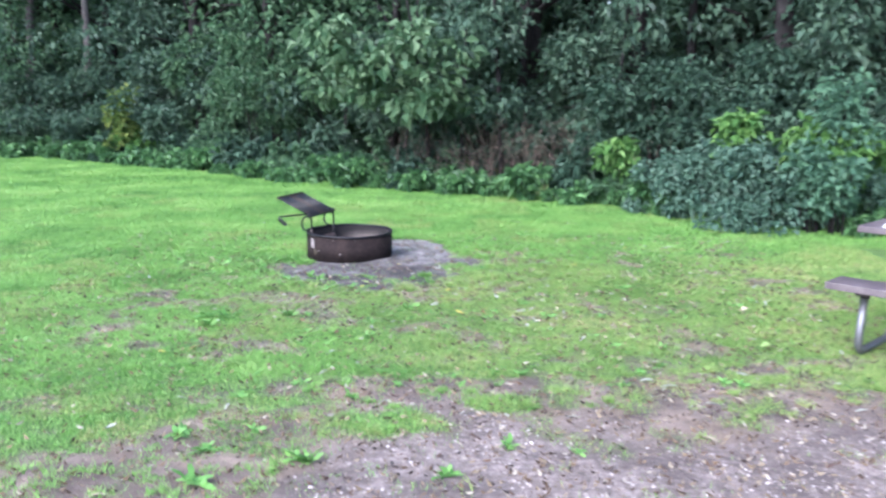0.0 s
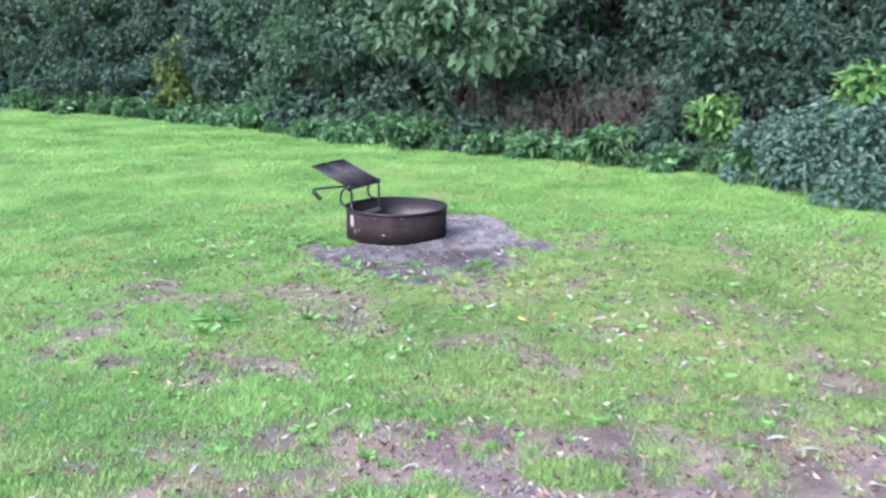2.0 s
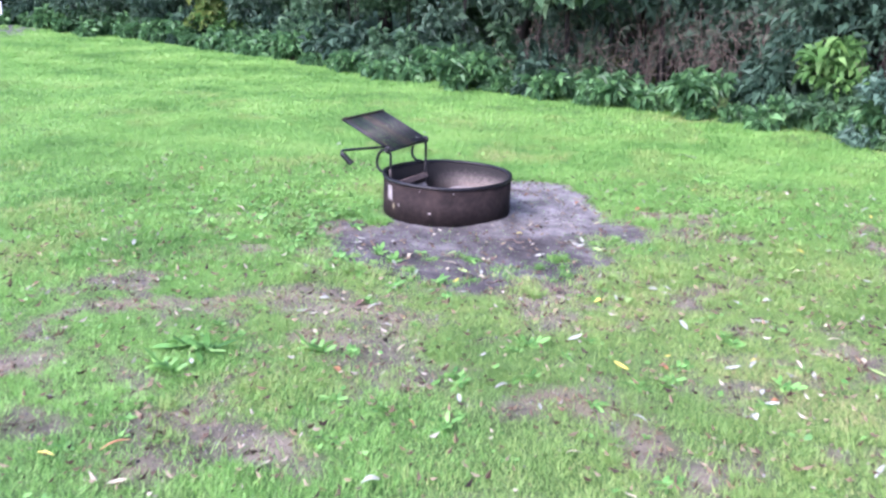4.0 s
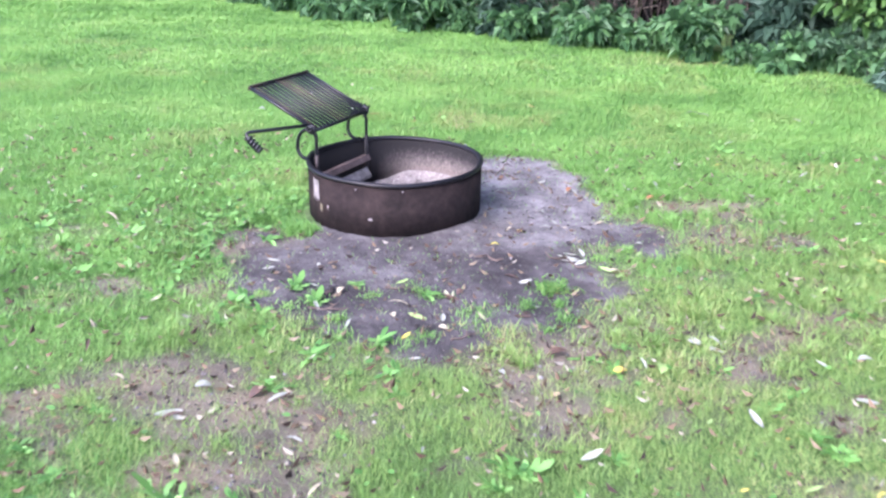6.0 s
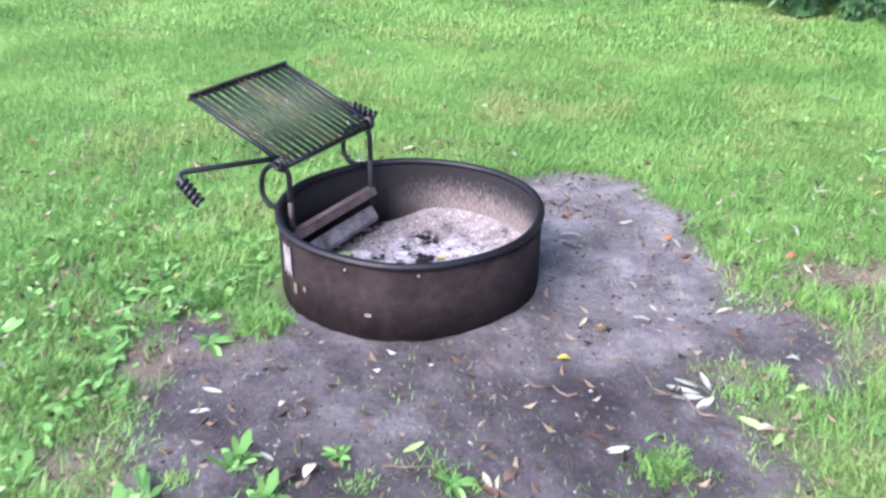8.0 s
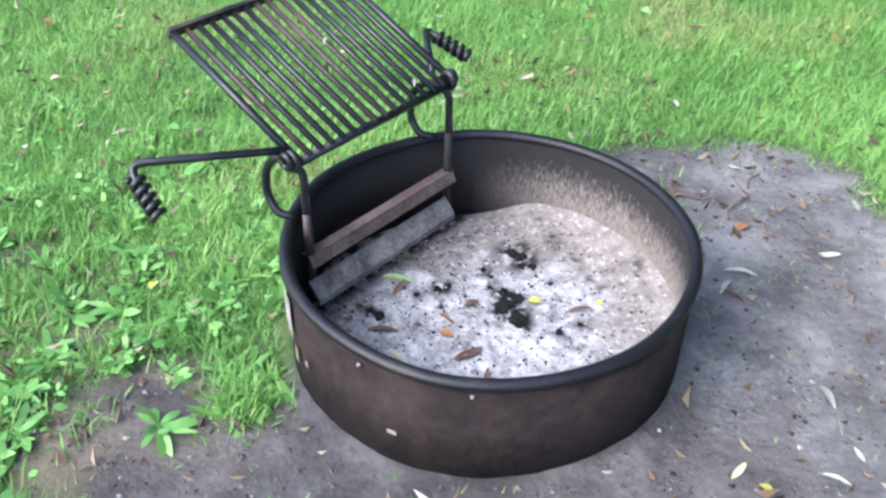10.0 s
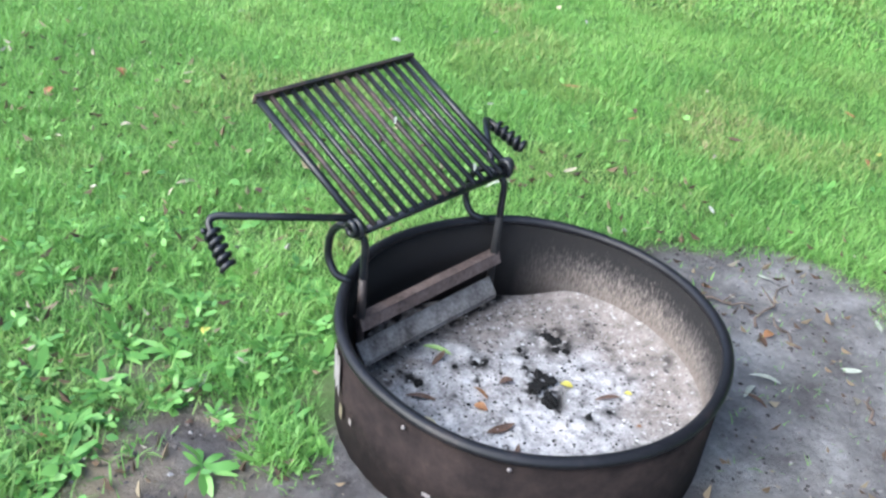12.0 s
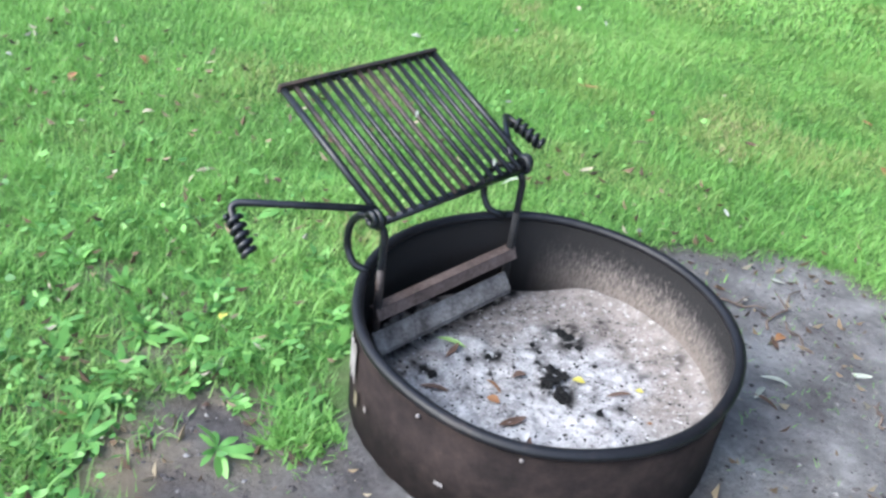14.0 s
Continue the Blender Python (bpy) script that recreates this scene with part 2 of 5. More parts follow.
ASH = ash_material()
FLECK = leafy("char_and_ash_fleck", [(0.0, (0.008, 0.008, 0.008)), (0.6, (0.03, 0.028, 0.027)), (0.8, (0.15, 0.14, 0.138)), (0.92, (0.45, 0.445, 0.45)), (1.0, (0.68, 0.68, 0.68))], 0.9, 0.0, spec=0.1)
CHAR = surface("charcoal", [(0.3, (0.005, 0.005, 0.005)), (0.7, (0.012, 0.0115, 0.0115)), (0.92, (0.035, 0.033, 0.032))], 30.0, 0.85, 0.0, 120.0, 0.004, 0.8, 0.2)
STICKER = surface("faded_pale_sticker", [(0.3, (0.13, 0.115, 0.11)), (0.6, (0.22, 0.20, 0.2)), (0.85, (0.32, 0.30, 0.3))], 30.0, 0.7)
STICKER_TAN = surface("faded_tan_sticker", [(0.3, (0.08, 0.066, 0.04)), (0.6, (0.13, 0.11, 0.07)), (0.85, (0.19, 0.17, 0.11))], 30.0, 0.7)
PLANK = surface("weathered_purple_brown_plank", [(0.3, (0.055, 0.045, 0.05)), (0.55, (0.09, 0.075, 0.082)), (0.8, (0.14, 0.12, 0.125))], 6.0, 0.6, 0.0, 70.0, 0.002, 0.5)
PIPE = surface("galvanised_grey_pipe", [(0.3, (0.11, 0.115, 0.125)), (0.6, (0.17, 0.178, 0.19)), (0.85, (0.24, 0.25, 0.26))], 9.0, 0.45, 0.6, 90.0, 0.0006, 0.3)
PAPER = surface("white_paper", [(0.3, (0.68, 0.69, 0.7)), (0.8, (0.8, 0.8, 0.8))], 4.0, 0.8)
ASPHALT = surface("purple_grey_asphalt", [(0.3, (0.06, 0.055, 0.062)), (0.55, (0.09, 0.083, 0.092)), (0.8, (0.125, 0.117, 0.125))], 1.5, 0.85, 0.0, 90.0, 0.004, 0.6)
TIMBER = surface("dark_tarred_timber", [(0.3, (0.009, 0.008, 0.008)), (0.6, (0.018, 0.015, 0.015)), (0.85, (0.04, 0.033, 0.03))], 5.0, 0.8, 0.0, 40.0, 0.006, 0.7)
STONE = leafy("pale_gravel_stone", [(0.0, (0.12, 0.10, 0.09)), (0.5, (0.23, 0.20, 0.182)), (0.85, (0.40, 0.36, 0.335)), (1.0, (0.6, 0.565, 0.54))], 0.8, 0.0, spec=0.3)
CRUMB = leafy("dark_soil_crumb", [(0.0, (0.025, 0.022, 0.022)), (0.6, (0.075, 0.068, 0.067)), (0.9, (0.16, 0.15, 0.147)), (1.0, (0.30, 0.285, 0.28))], 0.9, 0.0, spec=0.2)
FALLEN = [
    (surface("pale_silvery_leaf", [(0.3, (0.20, 0.215, 0.17)), (0.7, (0.36, 0.375, 0.32))], 40.0, 0.6), "pale silvery fallen willow leaf, curled on the ground"),
    (surface("cream_dry_leaf", [(0.3, (0.28, 0.25, 0.16)), (0.7, (0.44, 0.40, 0.28))], 40.0, 0.65), "cream-coloured dry fallen leaf on the ground"),
    (surface("yellow_leaf", [(0.3, (0.36, 0.32, 0.05)), (0.7, (0.5, 0.45, 0.10))], 40.0, 0.5), "bright yellow fallen leaf on the ground"),
    (surface("brown_leaf", [(0.3, (0.05, 0.028, 0.02)), (0.7, (0.12, 0.07, 0.045))], 40.0, 0.6), "brown withered fallen leaf on the ground"),
    (surface("orange_leaf", [(0.3, (0.20, 0.09, 0.035)), (0.7, (0.31, 0.16, 0.07))], 40.0, 0.6), "orange-brown fallen leaf on the ground"),
    (surface("fresh_light_green_leaf", [(0.3, (0.20, 0.31, 0.09)), (0.7, (0.30, 0.42, 0.15))], 40.0, 0.5), "light green freshly fallen leaf on the ground"),
]
LITTER = leafy("dead_leaf_scrap", [(0.0, (0.03, 0.022, 0.018)), (0.35, (0.085, 0.055, 0.036)), (0.6, (0.16, 0.115, 0.07)), (0.9, (0.24, 0.2, 0.135)), (1.0, (0.38, 0.36, 0.3))], 0.7, 0.1, spec=0.2)
TWIG = surface("grey_brown_twig", [(0.3, (0.07, 0.05, 0.04)), (0.7, (0.16, 0.12, 0.095))], 30.0, 0.85)

# ---- mesh helpers ----
rng = np.random.default_rng(7)


def part(name, bm, material, parent=None, label="", smooth=True):
    me = bpy.data.meshes.new(name)
    bm.to_mesh(me)
    bm.free()
    if smooth:
        me.shade_smooth()
    me.materials.append(material)
    ob = new(name, me)
    ob.parent = parent
    return tagged(ob, label)


def mesh_of(name, verts, faces, material, smooth=False):
    """A mesh from arrays: verts (n, 3), faces (m, 3 or 4)."""
    verts, faces = np.asarray(verts, np.float32), np.asarray(faces, np.int32)
    me = bpy.data.meshes.new(name)
    k = faces.shape[1]
    me.vertices.add(len(verts))
    me.vertices.foreach_set("co", verts.ravel())
    me.loops.add(faces.size)
    me.loops.foreach_set("vertex_index", faces.ravel())
    me.polygons.add(len(faces))
    me.polygons.foreach_set("loop_start", np.arange(0, faces.size, k, dtype=np.int32))
    me.polygons.foreach_set("use_smooth", np.full(len(faces), smooth))
    me.update(calc_edges=True)
    me.materials.append(material)
    return me


def tube(bm, pts, radii, seg=10, caps=True):
    """A round bar swept along points, with one radius or one for each point."""
    pts = [Vector(p) for p in pts]
    radii = [radii] * len(pts) if isinstance(radii, float) else radii
    rings, side = [], None
    for i, p in enumerate(pts):
        t = (pts[min(i + 1, len(pts) - 1)] - pts[max(i - 1, 0)]).normalized()
        if side is None:
            side = t.orthogonal().normalized()
        side = (side - t * side.dot(t)).normalized()
        up = t.cross(side)
        rings.append([bm.verts.new(p + radii[i] * (math.cos(a) * side + math.sin(a) * up))
                      for a in (2 * math.pi * k / seg for k in range(seg))])
    for a, b in zip(rings, rings[1:]):
        for k in range(seg):
            bm.faces.new((a[k], a[(k + 1) % seg], b[(k + 1) % seg], b[k]))
    if caps:
        bm.faces.new(rings[0][::-1])
        bm.faces.new(rings[-1])
    return bm


def rounded(pts, radius, n=6):
    """The polyline with its corners turned into arcs."""
    pts = [Vector(p) for p in pts]
    out = [pts[0]]
    for a, b, c in zip(pts, pts[1:], pts[2:]):
        r = min(radius, (a - b).length * 0.49, (c - b).length * 0.49)
        p, q = b + (a - b).normalized() * r, b + (c - b).normalized() * r
        out += [(1 - s) ** 2 * p + 2 * s * (1 - s) * b + s * s * q for s in (k / n for k in range(n + 1))]
    return out + [pts[-1]]


def lathe(bm, profile, seg=96):
    """A closed profile (r, z) turned round the z axis."""
    rings = [[bm.verts.new((r * math.cos(a), r * math.sin(a), z)) for a in (2 * math.pi * k / seg for k in range(seg))] for r, z in profile]
    for a, b in zip(rings, rings[1:] + rings[:1]):
        for k in range(seg):
            bm.faces.new((a[k], a[(k + 1) % seg], b[(k + 1) % seg], b[k]))
    return bm


def box(bm, size, m, bevel=0.0):
    made = bmesh.ops.create_cube(bm, size=1, matrix=m @ Matrix.Diagonal((*size, 1)))
    if bevel:
        es = list({e for v in made["verts"] for e in v.link_edges})
        bmesh.ops.bevel(bm, geom=es, offset=bevel, segments=2, profile=0.6, affect="EDGES")
    return bm


def vnoise(x, y, scale, seed):
    """Smooth value noise in 0..1 on arrays."""
    x, y = np.asarray(x, float) * scale + 531.7, np.asarray(y, float) * scale + 277.3
    xi, yi = np.floor(x).astype(np.int64), np.floor(y).astype(np.int64)
    fx, fy = x - xi, y - yi
    fx, fy = fx * fx * (3 - 2 * fx), fy * fy * (3 - 2 * fy)

    def h(i, j):
        n = (i * 374761393 + j * 668265263 + seed * 974711) & 0x7FFFFFFF
        n = ((n ^ (n >> 13)) * 1274126177) & 0x7FFFFFFF
        return ((n ^ (n >> 16)) & 0xFFFF) / 65535.0
    return (h(xi, yi) * (1 - fx) + h(xi + 1, yi) * fx) * (1 - fy) + (h(xi, yi + 1) * (1 - fx) + h(xi + 1, yi + 1) * fx) * fy


def fbm(x, y, scale, seed, n=3):
    return sum(vnoise(x, y, scale * 2 ** k, seed + k) * 0.5 ** k for k in range(n)) / sum(0.5 ** k for k in range(n))


def step(x, a, b):
    t = np.clip((np.asarray(x, float) - a) / (b - a), 0, 1)
    return t * t * (3 - 2 * t)


# ---- ground cover ----
RING = Vector((-0.878, 8.57, 0.0))
EDGE_X = np.array([-40, -14, -9.3, -5.0, -3.1, -1.6, -0.3, 0.9, 2.0, 2.9, 3.6, 4.3, 6.0, 9.0, 40])
EDGE_Y = np.array([27, 21.9, 19.3, 17.0, 15.3, 14.4, 13.7, 13.1, 12.5, 11.5, 10.8, 10.3, 9.7, 8.5, 2])


def wood_edge(x):
    return np.interp(x, EDGE_X, EDGE_Y)


BARE = ((-0.95, 7.74, 0.47), (-0.55, 8.0, 0.60), (-0.45, 8.6, 0.64), (-0.40, 9.0, 0.48), (-0.68, 7.5, 0.34), (0.2, 8.33, 0.17), (-1.38, 8.14, 0.06), (-1.32, 7.96, 0.10))    # bare ash round the ring: x, y, radius
WORN = ((-1.0, 6.45, 0.16, 0.4, 1.0), (-1.25, 5.5, 0.34, 0.14, 1.0), (-0.31, 4.74, 0.4, 0.14, 1.0), (-1.9, 6.6, 0.3, 0.16, 0.7), (-0.98, 6.68, 0.32, 0.18, 1.0), (-0.82, 6.26, 0.2, 0.18, 0.9), (-0.07, 7.31, 0.18, 0.12, 0.8),
        (0.52, 8.76, 0.3, 0.13, 0.75), (0.84, 8.34, 0.16, 0.12, 0.6), (-1.40, 8.22, 0.13, 0.07, 1.0), (-1.36, 8.03, 0.14, 0.08, 1.0), (-1.72, 8.04, 0.2, 0.07, 0.8), (-1.75, 7.55, 0.3, 0.10, 0.7), (-1.2, 6.95, 0.2, 0.1, 0.8), (1.3, 5.9, 0.4, 0.12, 0.6))    # trodden spots: x, y, half widths, strength


def drive_middle(x):
    return 18.0 + 0.22 * (-10 - x)


def covers(x, y):
    """Shares of grass, bare ashy earth and gravel at places of the plan."""
    n1, n2 = fbm(x, y, 1.6, 11), fbm(x, y, 5.0, 31)
    wob = (n1 - 0.5) * 0.75 + (n2 - 0.5) * 0.55
    d = np.min([np.hypot(x - cx, y - cy) - r for cx, cy, r in BARE], axis=0)
    ash = 1 - step(d + wob * 0.46, -0.07, 0.10)
    ash = np.where((x < -1.2) & (y > 8.2), ash * step(-x, 1.42, 1.25), ash)
    edge = np.interp(x, [-4, -1.95, -1.5, -0.9, -0.3, 0.65, 1.4, 2.2, 5], [3.2, 3.75, 4.1, 4.3, 4.7, 4.95, 5.0, 4.75, 4.5])
    bare = 1 - step(y - edge + wob * 1.7, -0.35, 0.25)
    gravel = bare * (1 - step(y - 4.3 + wob * 1.3, -0.35, 0.35)) * step(x + 0.35 * (3.6 - y) + wob, -1.0, -0.2)
    band = 0.7 * np.exp(-((y - 4.95) / 0.6) ** 2) + 0.25 * step(x, -0.2, 0.8) * step(8.8 - y, 0, 1.0) + 0.5 * np.exp(-((y - 6.7) / 0.9) ** 2) * np.exp(-((x + 0.7) / 1.4) ** 4)
    spots = sum(k * np.exp(-((x - cx) / rx) ** 2 - ((y - cy) / ry) ** 2) for cx, cy, rx, ry, k in WORN)
    worn = step(0.45 * fbm(x, y, 2.6, 71, 2) + 0.55 * fbm(x, y, 6.5, 37, 3) + 0.10 * np.clip(band, 0, 1.5) + 0.40 * np.clip(spots, 0, 1) - 0.3 * step(y, 8.9, 9.8) - 0.3 * step(y, 8.45, 8.7) * (x < -1.3) - 0.2 * step(-x, 2.2, 3.4) - 0.12 * step(x, 3.0, 4.5), 0.50, 0.75)
    d = d + 1.0
    collar = np.exp(-((d - 1.18) / 0.2) ** 2) * step(n2, 0.42, 0.62) * step(9.3 - y, 0, 0.5)
    tufts = step(n2 + 0.4 * (vnoise(x, y, 2.3, 5) - 0.5), 0.56, 0.68)
    spot = step(1 - np.minimum(np.hypot((x + 0.27) / 0.5, (y - 4.27) / 0.27), np.hypot((x - 0.29) / 0.26, (y - 4.55) / 0.2)) + wob, 0.0, 0.35)
    grass = np.clip(1 - 0.93 * ash, 0, 1) * (1 - 0.86 * worn) * (1 - 0.6 * collar) * (1 - bare * (0.985 - 0.28 * tufts))
    grass = np.clip(np.maximum(grass, 0.95 * spot), 0, 1)
    gravel = gravel * (1 - spot) * step(y, -7.0, -6.0)
    drive = (x < -10.05) & (np.abs(y - drive_middle(x)) < 2.5)
    grass = np.where(drive, 0.0, grass)
    return grass, ash, gravel


def ground_z(x, y):
    near = np.exp(-((np.asarray(x) / 16.0) ** 4) - (((np.asarray(y) - 8) / 16.0) ** 4))
    r = np.hypot(np.asarray(x) - RING.x, np.asarray(y) - RING.y)
    collar = 0.03 * np.exp(-((r - 0.405) / 0.04) ** 2) * fbm(x, y, 6.0, 29)
    return collar + 0.022 * (fbm(x, y, 1.3, 3) - 0.5) * near + 0.016 * (fbm(x, y, 9.0, 8) - 0.5) * near - 0.004


def axis(dense_a, dense_b, step_size, far):
    mid = list(np.arange(dense_a, dense_b, step_size))
    grow, a, b, lo, hi = step_size, dense_a, dense_b, [], []
    while b < far:
        grow *= 1.25
        b += grow
        a -= grow
        hi.append(b)
        lo.append(a)
    return np.array(lo[::-1] + mid + hi)


def ground():
    xs, ys = axis(-4.0, 3.4, 0.042, 900), axis(2.4, 11.0, 0.042, 900)
    X, Y = np.meshgrid(xs, ys)
    g, a, s = covers(X, Y)
    V = np.stack([X, Y, ground_z(X, Y)], -1).reshape(-1, 3)
    w, h = len(xs), len(ys)
    i = (np.arange(h - 1)[:, None] * w + np.arange(w - 1)[None]).ravel()
    me = mesh_of("ground", V, np.stack([i, i + 1, i + w + 1, i + w], 1), GROUND, True)
    spill = 0.8 * a * step(np.exp(-((X + 0.2) / 0.6) ** 2 - ((Y - 8.9) / 0.75) ** 2) + 0.8 * (fbm(X, Y, 4.0, 23) - 0.5), 0.25, 0.6)
    for name, arr in (("grass", g), ("ash", a), ("gravel", s), ("spill", spill)):
        me.attributes.new(name, "FLOAT", "POINT").data.foreach_set("value", arr.ravel().astype(np.float32))
    return tagged(new("ground", me), "campsite lawn with worn earth, ash patch and gravel", "ground", kind="structure")


ground()


# ---- grass ----
def blades(x, y, height, width, segs=1):
    """Blades of grass with their feet at x, y: bent strips that end in a point."""
    n = len(x)
    ang, lean, bend = rng.uniform(0, 6.283, n), rng.uniform(0.1, 1.3, n), rng.uniform(0.1, 1.2, n)
    side = np.stack([np.cos(ang), np.sin(ang), np.zeros(n)], 1)
    out = np.stack([-np.sin(ang), np.cos(ang), np.zeros(n)], 1)
    foot = np.stack([x, y, ground_z(x, y) - 0.003], 1)
    up = np.array([0, 0, 1.0])

    def at(s):
        return foot + out * (height * (lean * s + bend * s * s) * 0.6)[:, None] + up * (height * s * (1 - 0.35 * bend * s))[:, None]
    w = side * (width * 0.5)[:, None]
    if segs == 1:
        V = np.stack([foot - w, foot + w, at(1.0)], 1)
        F = np.array([[0, 1, 2]])
    else:
        m = at(0.55)
        V = np.stack([foot - w * 0.8, foot + w * 0.8, m + w, m - w, at(1.0)], 1)
        F = np.array([[0, 1, 2], [0, 2, 3], [3, 2, 4]])
    k = V.shape[1]
    return V.reshape(-1, 3), (F[None] + (np.arange(n) * k)[:, None, None]).reshape(-1, 3)


def sow(x0, x1, y0, y1, per_m2):
    n = int((x1 - x0) * (y1 - y0) * per_m2)
    x, y = rng.uniform(x0, x1, n), rng.uniform(y0, y1, n)
    keep = (rng.uniform(0, 1, n) < covers(x, y)[0] ** 1.3) & (y < wood_edge(x) + 0.5)
    keep &= (x - RING.x) ** 2 + (y - RING.y) ** 2 > 0.43 ** 2
    return x[keep], y[keep]


def tufts(x0, x1, y0, y1):
    """Denser tufts on thin ground and round the edge of the bare patch."""
    n = int(46 * (x1 - x0) * (y1 - y0))
    cx, cy = rng.uniform(x0, x1, n), rng.uniform(y0, y1, n)
    g, a, s = covers(cx, cy)
    d = 1.0 + np.min([np.hypot(cx - bx, cy - by) - br for bx, by, br in BARE], axis=0)
    keep = (s < 0.2) & (np.hypot(cx - RING.x, cy - RING.y) > 0.5) & ((a < 0.5) | (rng.uniform(0, 1, n) < 0.85 * step(d, 0.66, 0.96) * step(8.3 - cy, 0.0, 0.4)))
    cx, cy = np.append(cx[keep], [-1.24, -0.15]), np.append(cy[keep], [8.23, 7.75])
    which = np.repeat(np.arange(len(cx)), 85)
    r = rng.uniform(0.03, 0.09, len(cx))[which]
    x, y = cx[which] + rng.normal(0, 0.5, len(which)) * r, cy[which] + rng.normal(0, 0.5, len(which)) * r
    keep = np.hypot(x - RING.x, y - RING.y) > 0.42
    return x[keep], y[keep]


def lawn(name, label, patches, material):
    VV, FF, at = [], [], 0
    for (x0, x1, y0, y1), per_m2, tall, wide, segs in patches:
        x, y = sow(x0, x1, y0, y1, per_m2)
        if tall in (0.046, 0.028, 0.032):
            tx, ty = tufts(x0, x1, y0, y1)
            x, y = np.concatenate([x, tx]), np.concatenate([y, ty])
        dry = step(fbm(x, y, 0.55, 91) + 0.5 * step(x, -0.9, 0.9) * step(10.2 - y, 0, 2.5) - 0.25 * step(-x, 0.8, 2.5) - 0.25 * step(y, 8.6, 10.0) + 0.22 * step(y, 4.8, 5.6) * step(8.0 - y, 0, 0.8) + 0.5 * np.exp(-((x + 1.7) / 0.6) ** 2 - ((y - 8.15) / 0.45) ** 2), 0.5, 0.75) * (y < 12.5)
        dry = dry * (1 - 0.8 * covers(x, y)[1])
        dry = np.maximum(dry, 0.75 * step(fbm(x, y, 2.4, 93), 0.58, 0.7) * (y < 13) * (1 - covers(x, y)[1]))
        pick = rng.uniform(0, 1, len(x)) < (dry if material is BLADE_DRY else 1 - dry)
        x, y = x[pick], y[pick]
        h = tall * rng.uniform(0.55, 1.25, len(x)) * (0.4 + 0.65 * fbm(x, y, 1.7, 17) + 0.55 * vnoise(x, y, 8.0, 18)) * (1 - 0.4 * covers(x, y)[1])
        V, F = blades(x, y, h, wide * rng.uniform(0.7, 1.3, len(x)), segs)
        VV.append(V)
        FF.append(F + at)
        at += len(V)
    tagged(new(name, mesh_of(name, np.concatenate(VV), np.concatenate(FF), material)), label, "grass", kind="stuff")


PATCHES = [
    ((-3.4, 1.6, 7.1, 9.2), 27000, 0.029, 0.0031, 1),
    ((-4.4, 2.2, 9.2, 11.6), 20000, 0.033, 0.0038, 1),
    ((-3.4, 1.6, 7.1, 9.2), 1300, 0.046, 0.0034, 2),
    ((-4.4, 2.2, 9.2, 11.6), 1500, 0.055, 0.0038, 2),
    ((-2.4, 2.2, 6.0, 7.1), 27000, 0.028, 0.0031, 1),
    ((-3.6, -2.4, 6.0, 7.1), 13000, 0.032, 0.005, 1),
    ((2.2, 3.4, 6.0, 7.1), 13000, 0.032, 0.005, 1),
    ((-3.6, 3.4, 4.9, 6.0), 16000, 0.032, 0.0044, 1),
    ((-3.6, 3.4, 3.2, 4.9), 11000, 0.032, 0.005, 1),
    ((-6.5, -3.4, 4.0, 9.2), 6500, 0.036, 0.0085, 1),
    ((1.6, 4.2, 7.1, 9.2), 7500, 0.034, 0.0075, 1),
    ((-6.8, -4.4, 9.2, 11.6), 6000, 0.038, 0.009, 1),
    ((2.2, 5.5, 9.2, 11.6), 6000, 0.038, 0.009, 1),
    ((-8.0, 3.2, 11.6, 14.2), 5000, 0.04, 0.011, 1),
    ((-14.0, -0.5, 14.2, 20.5), 2300, 0.046, 0.018, 1),
    ((-11.0, -6.5, 6.0, 14.2), 1900, 0.045, 0.018, 1),
]
lawn("lawn_grass", "bright green mown lawn grass, wet", PATCHES, BLADE)
lawn("thin_grass", "thin yellowish green grass on trodden earth", PATCHES, BLADE_DRY)


# ---- loose stones and crumbs ----
def pebbles(name, label, x, y, size, material, category):
    base = np.array([[1, 0, 0], [0, 1, 0], [-1, 0, 0], [0, -1, 0], [0, 0, 1], [0, 0, -1]], float)
    tri = np.array([[0, 1, 4], [1, 2, 4], [2, 3, 4], [3, 0, 4], [1, 0, 5], [2, 1, 5], [3, 2, 5], [0, 3, 5]])
    n = len(x)
    V = base[None] * rng.uniform(0.6, 1.3, (n, 6, 1)) * np.array([1, 0.8, 0.55])
    a = rng.uniform(0, 6.28, n)
    c, s = np.cos(a)[:, None], np.sin(a)[:, None]
    V = np.stack([V[..., 0] * c - V[..., 1] * s, V[..., 0] * s + V[..., 1] * c, V[..., 2]], -1) * size[:, None, None]
    V += np.stack([x, y, ground_z(x, y) + size * 0.2], 1)[:, None]
    tagged(new(name, mesh_of(name, V.reshape(-1, 3), (tri[None] + (np.arange(n) * 6)[:, None, None]).reshape(-1, 3), material)), label, category, kind="stuff")


def scatter(n, x0, x1, y0, y1, which, power=1.0):
    x, y = rng.uniform(x0, x1, n), rng.uniform(y0, y1, n)
    keep = rng.uniform(0, 1, n) < covers(x, y)[which] ** power
    keep &= (x - RING.x) ** 2 + (y - RING.y) ** 2 > 0.42 ** 2
    return x[keep], y[keep]


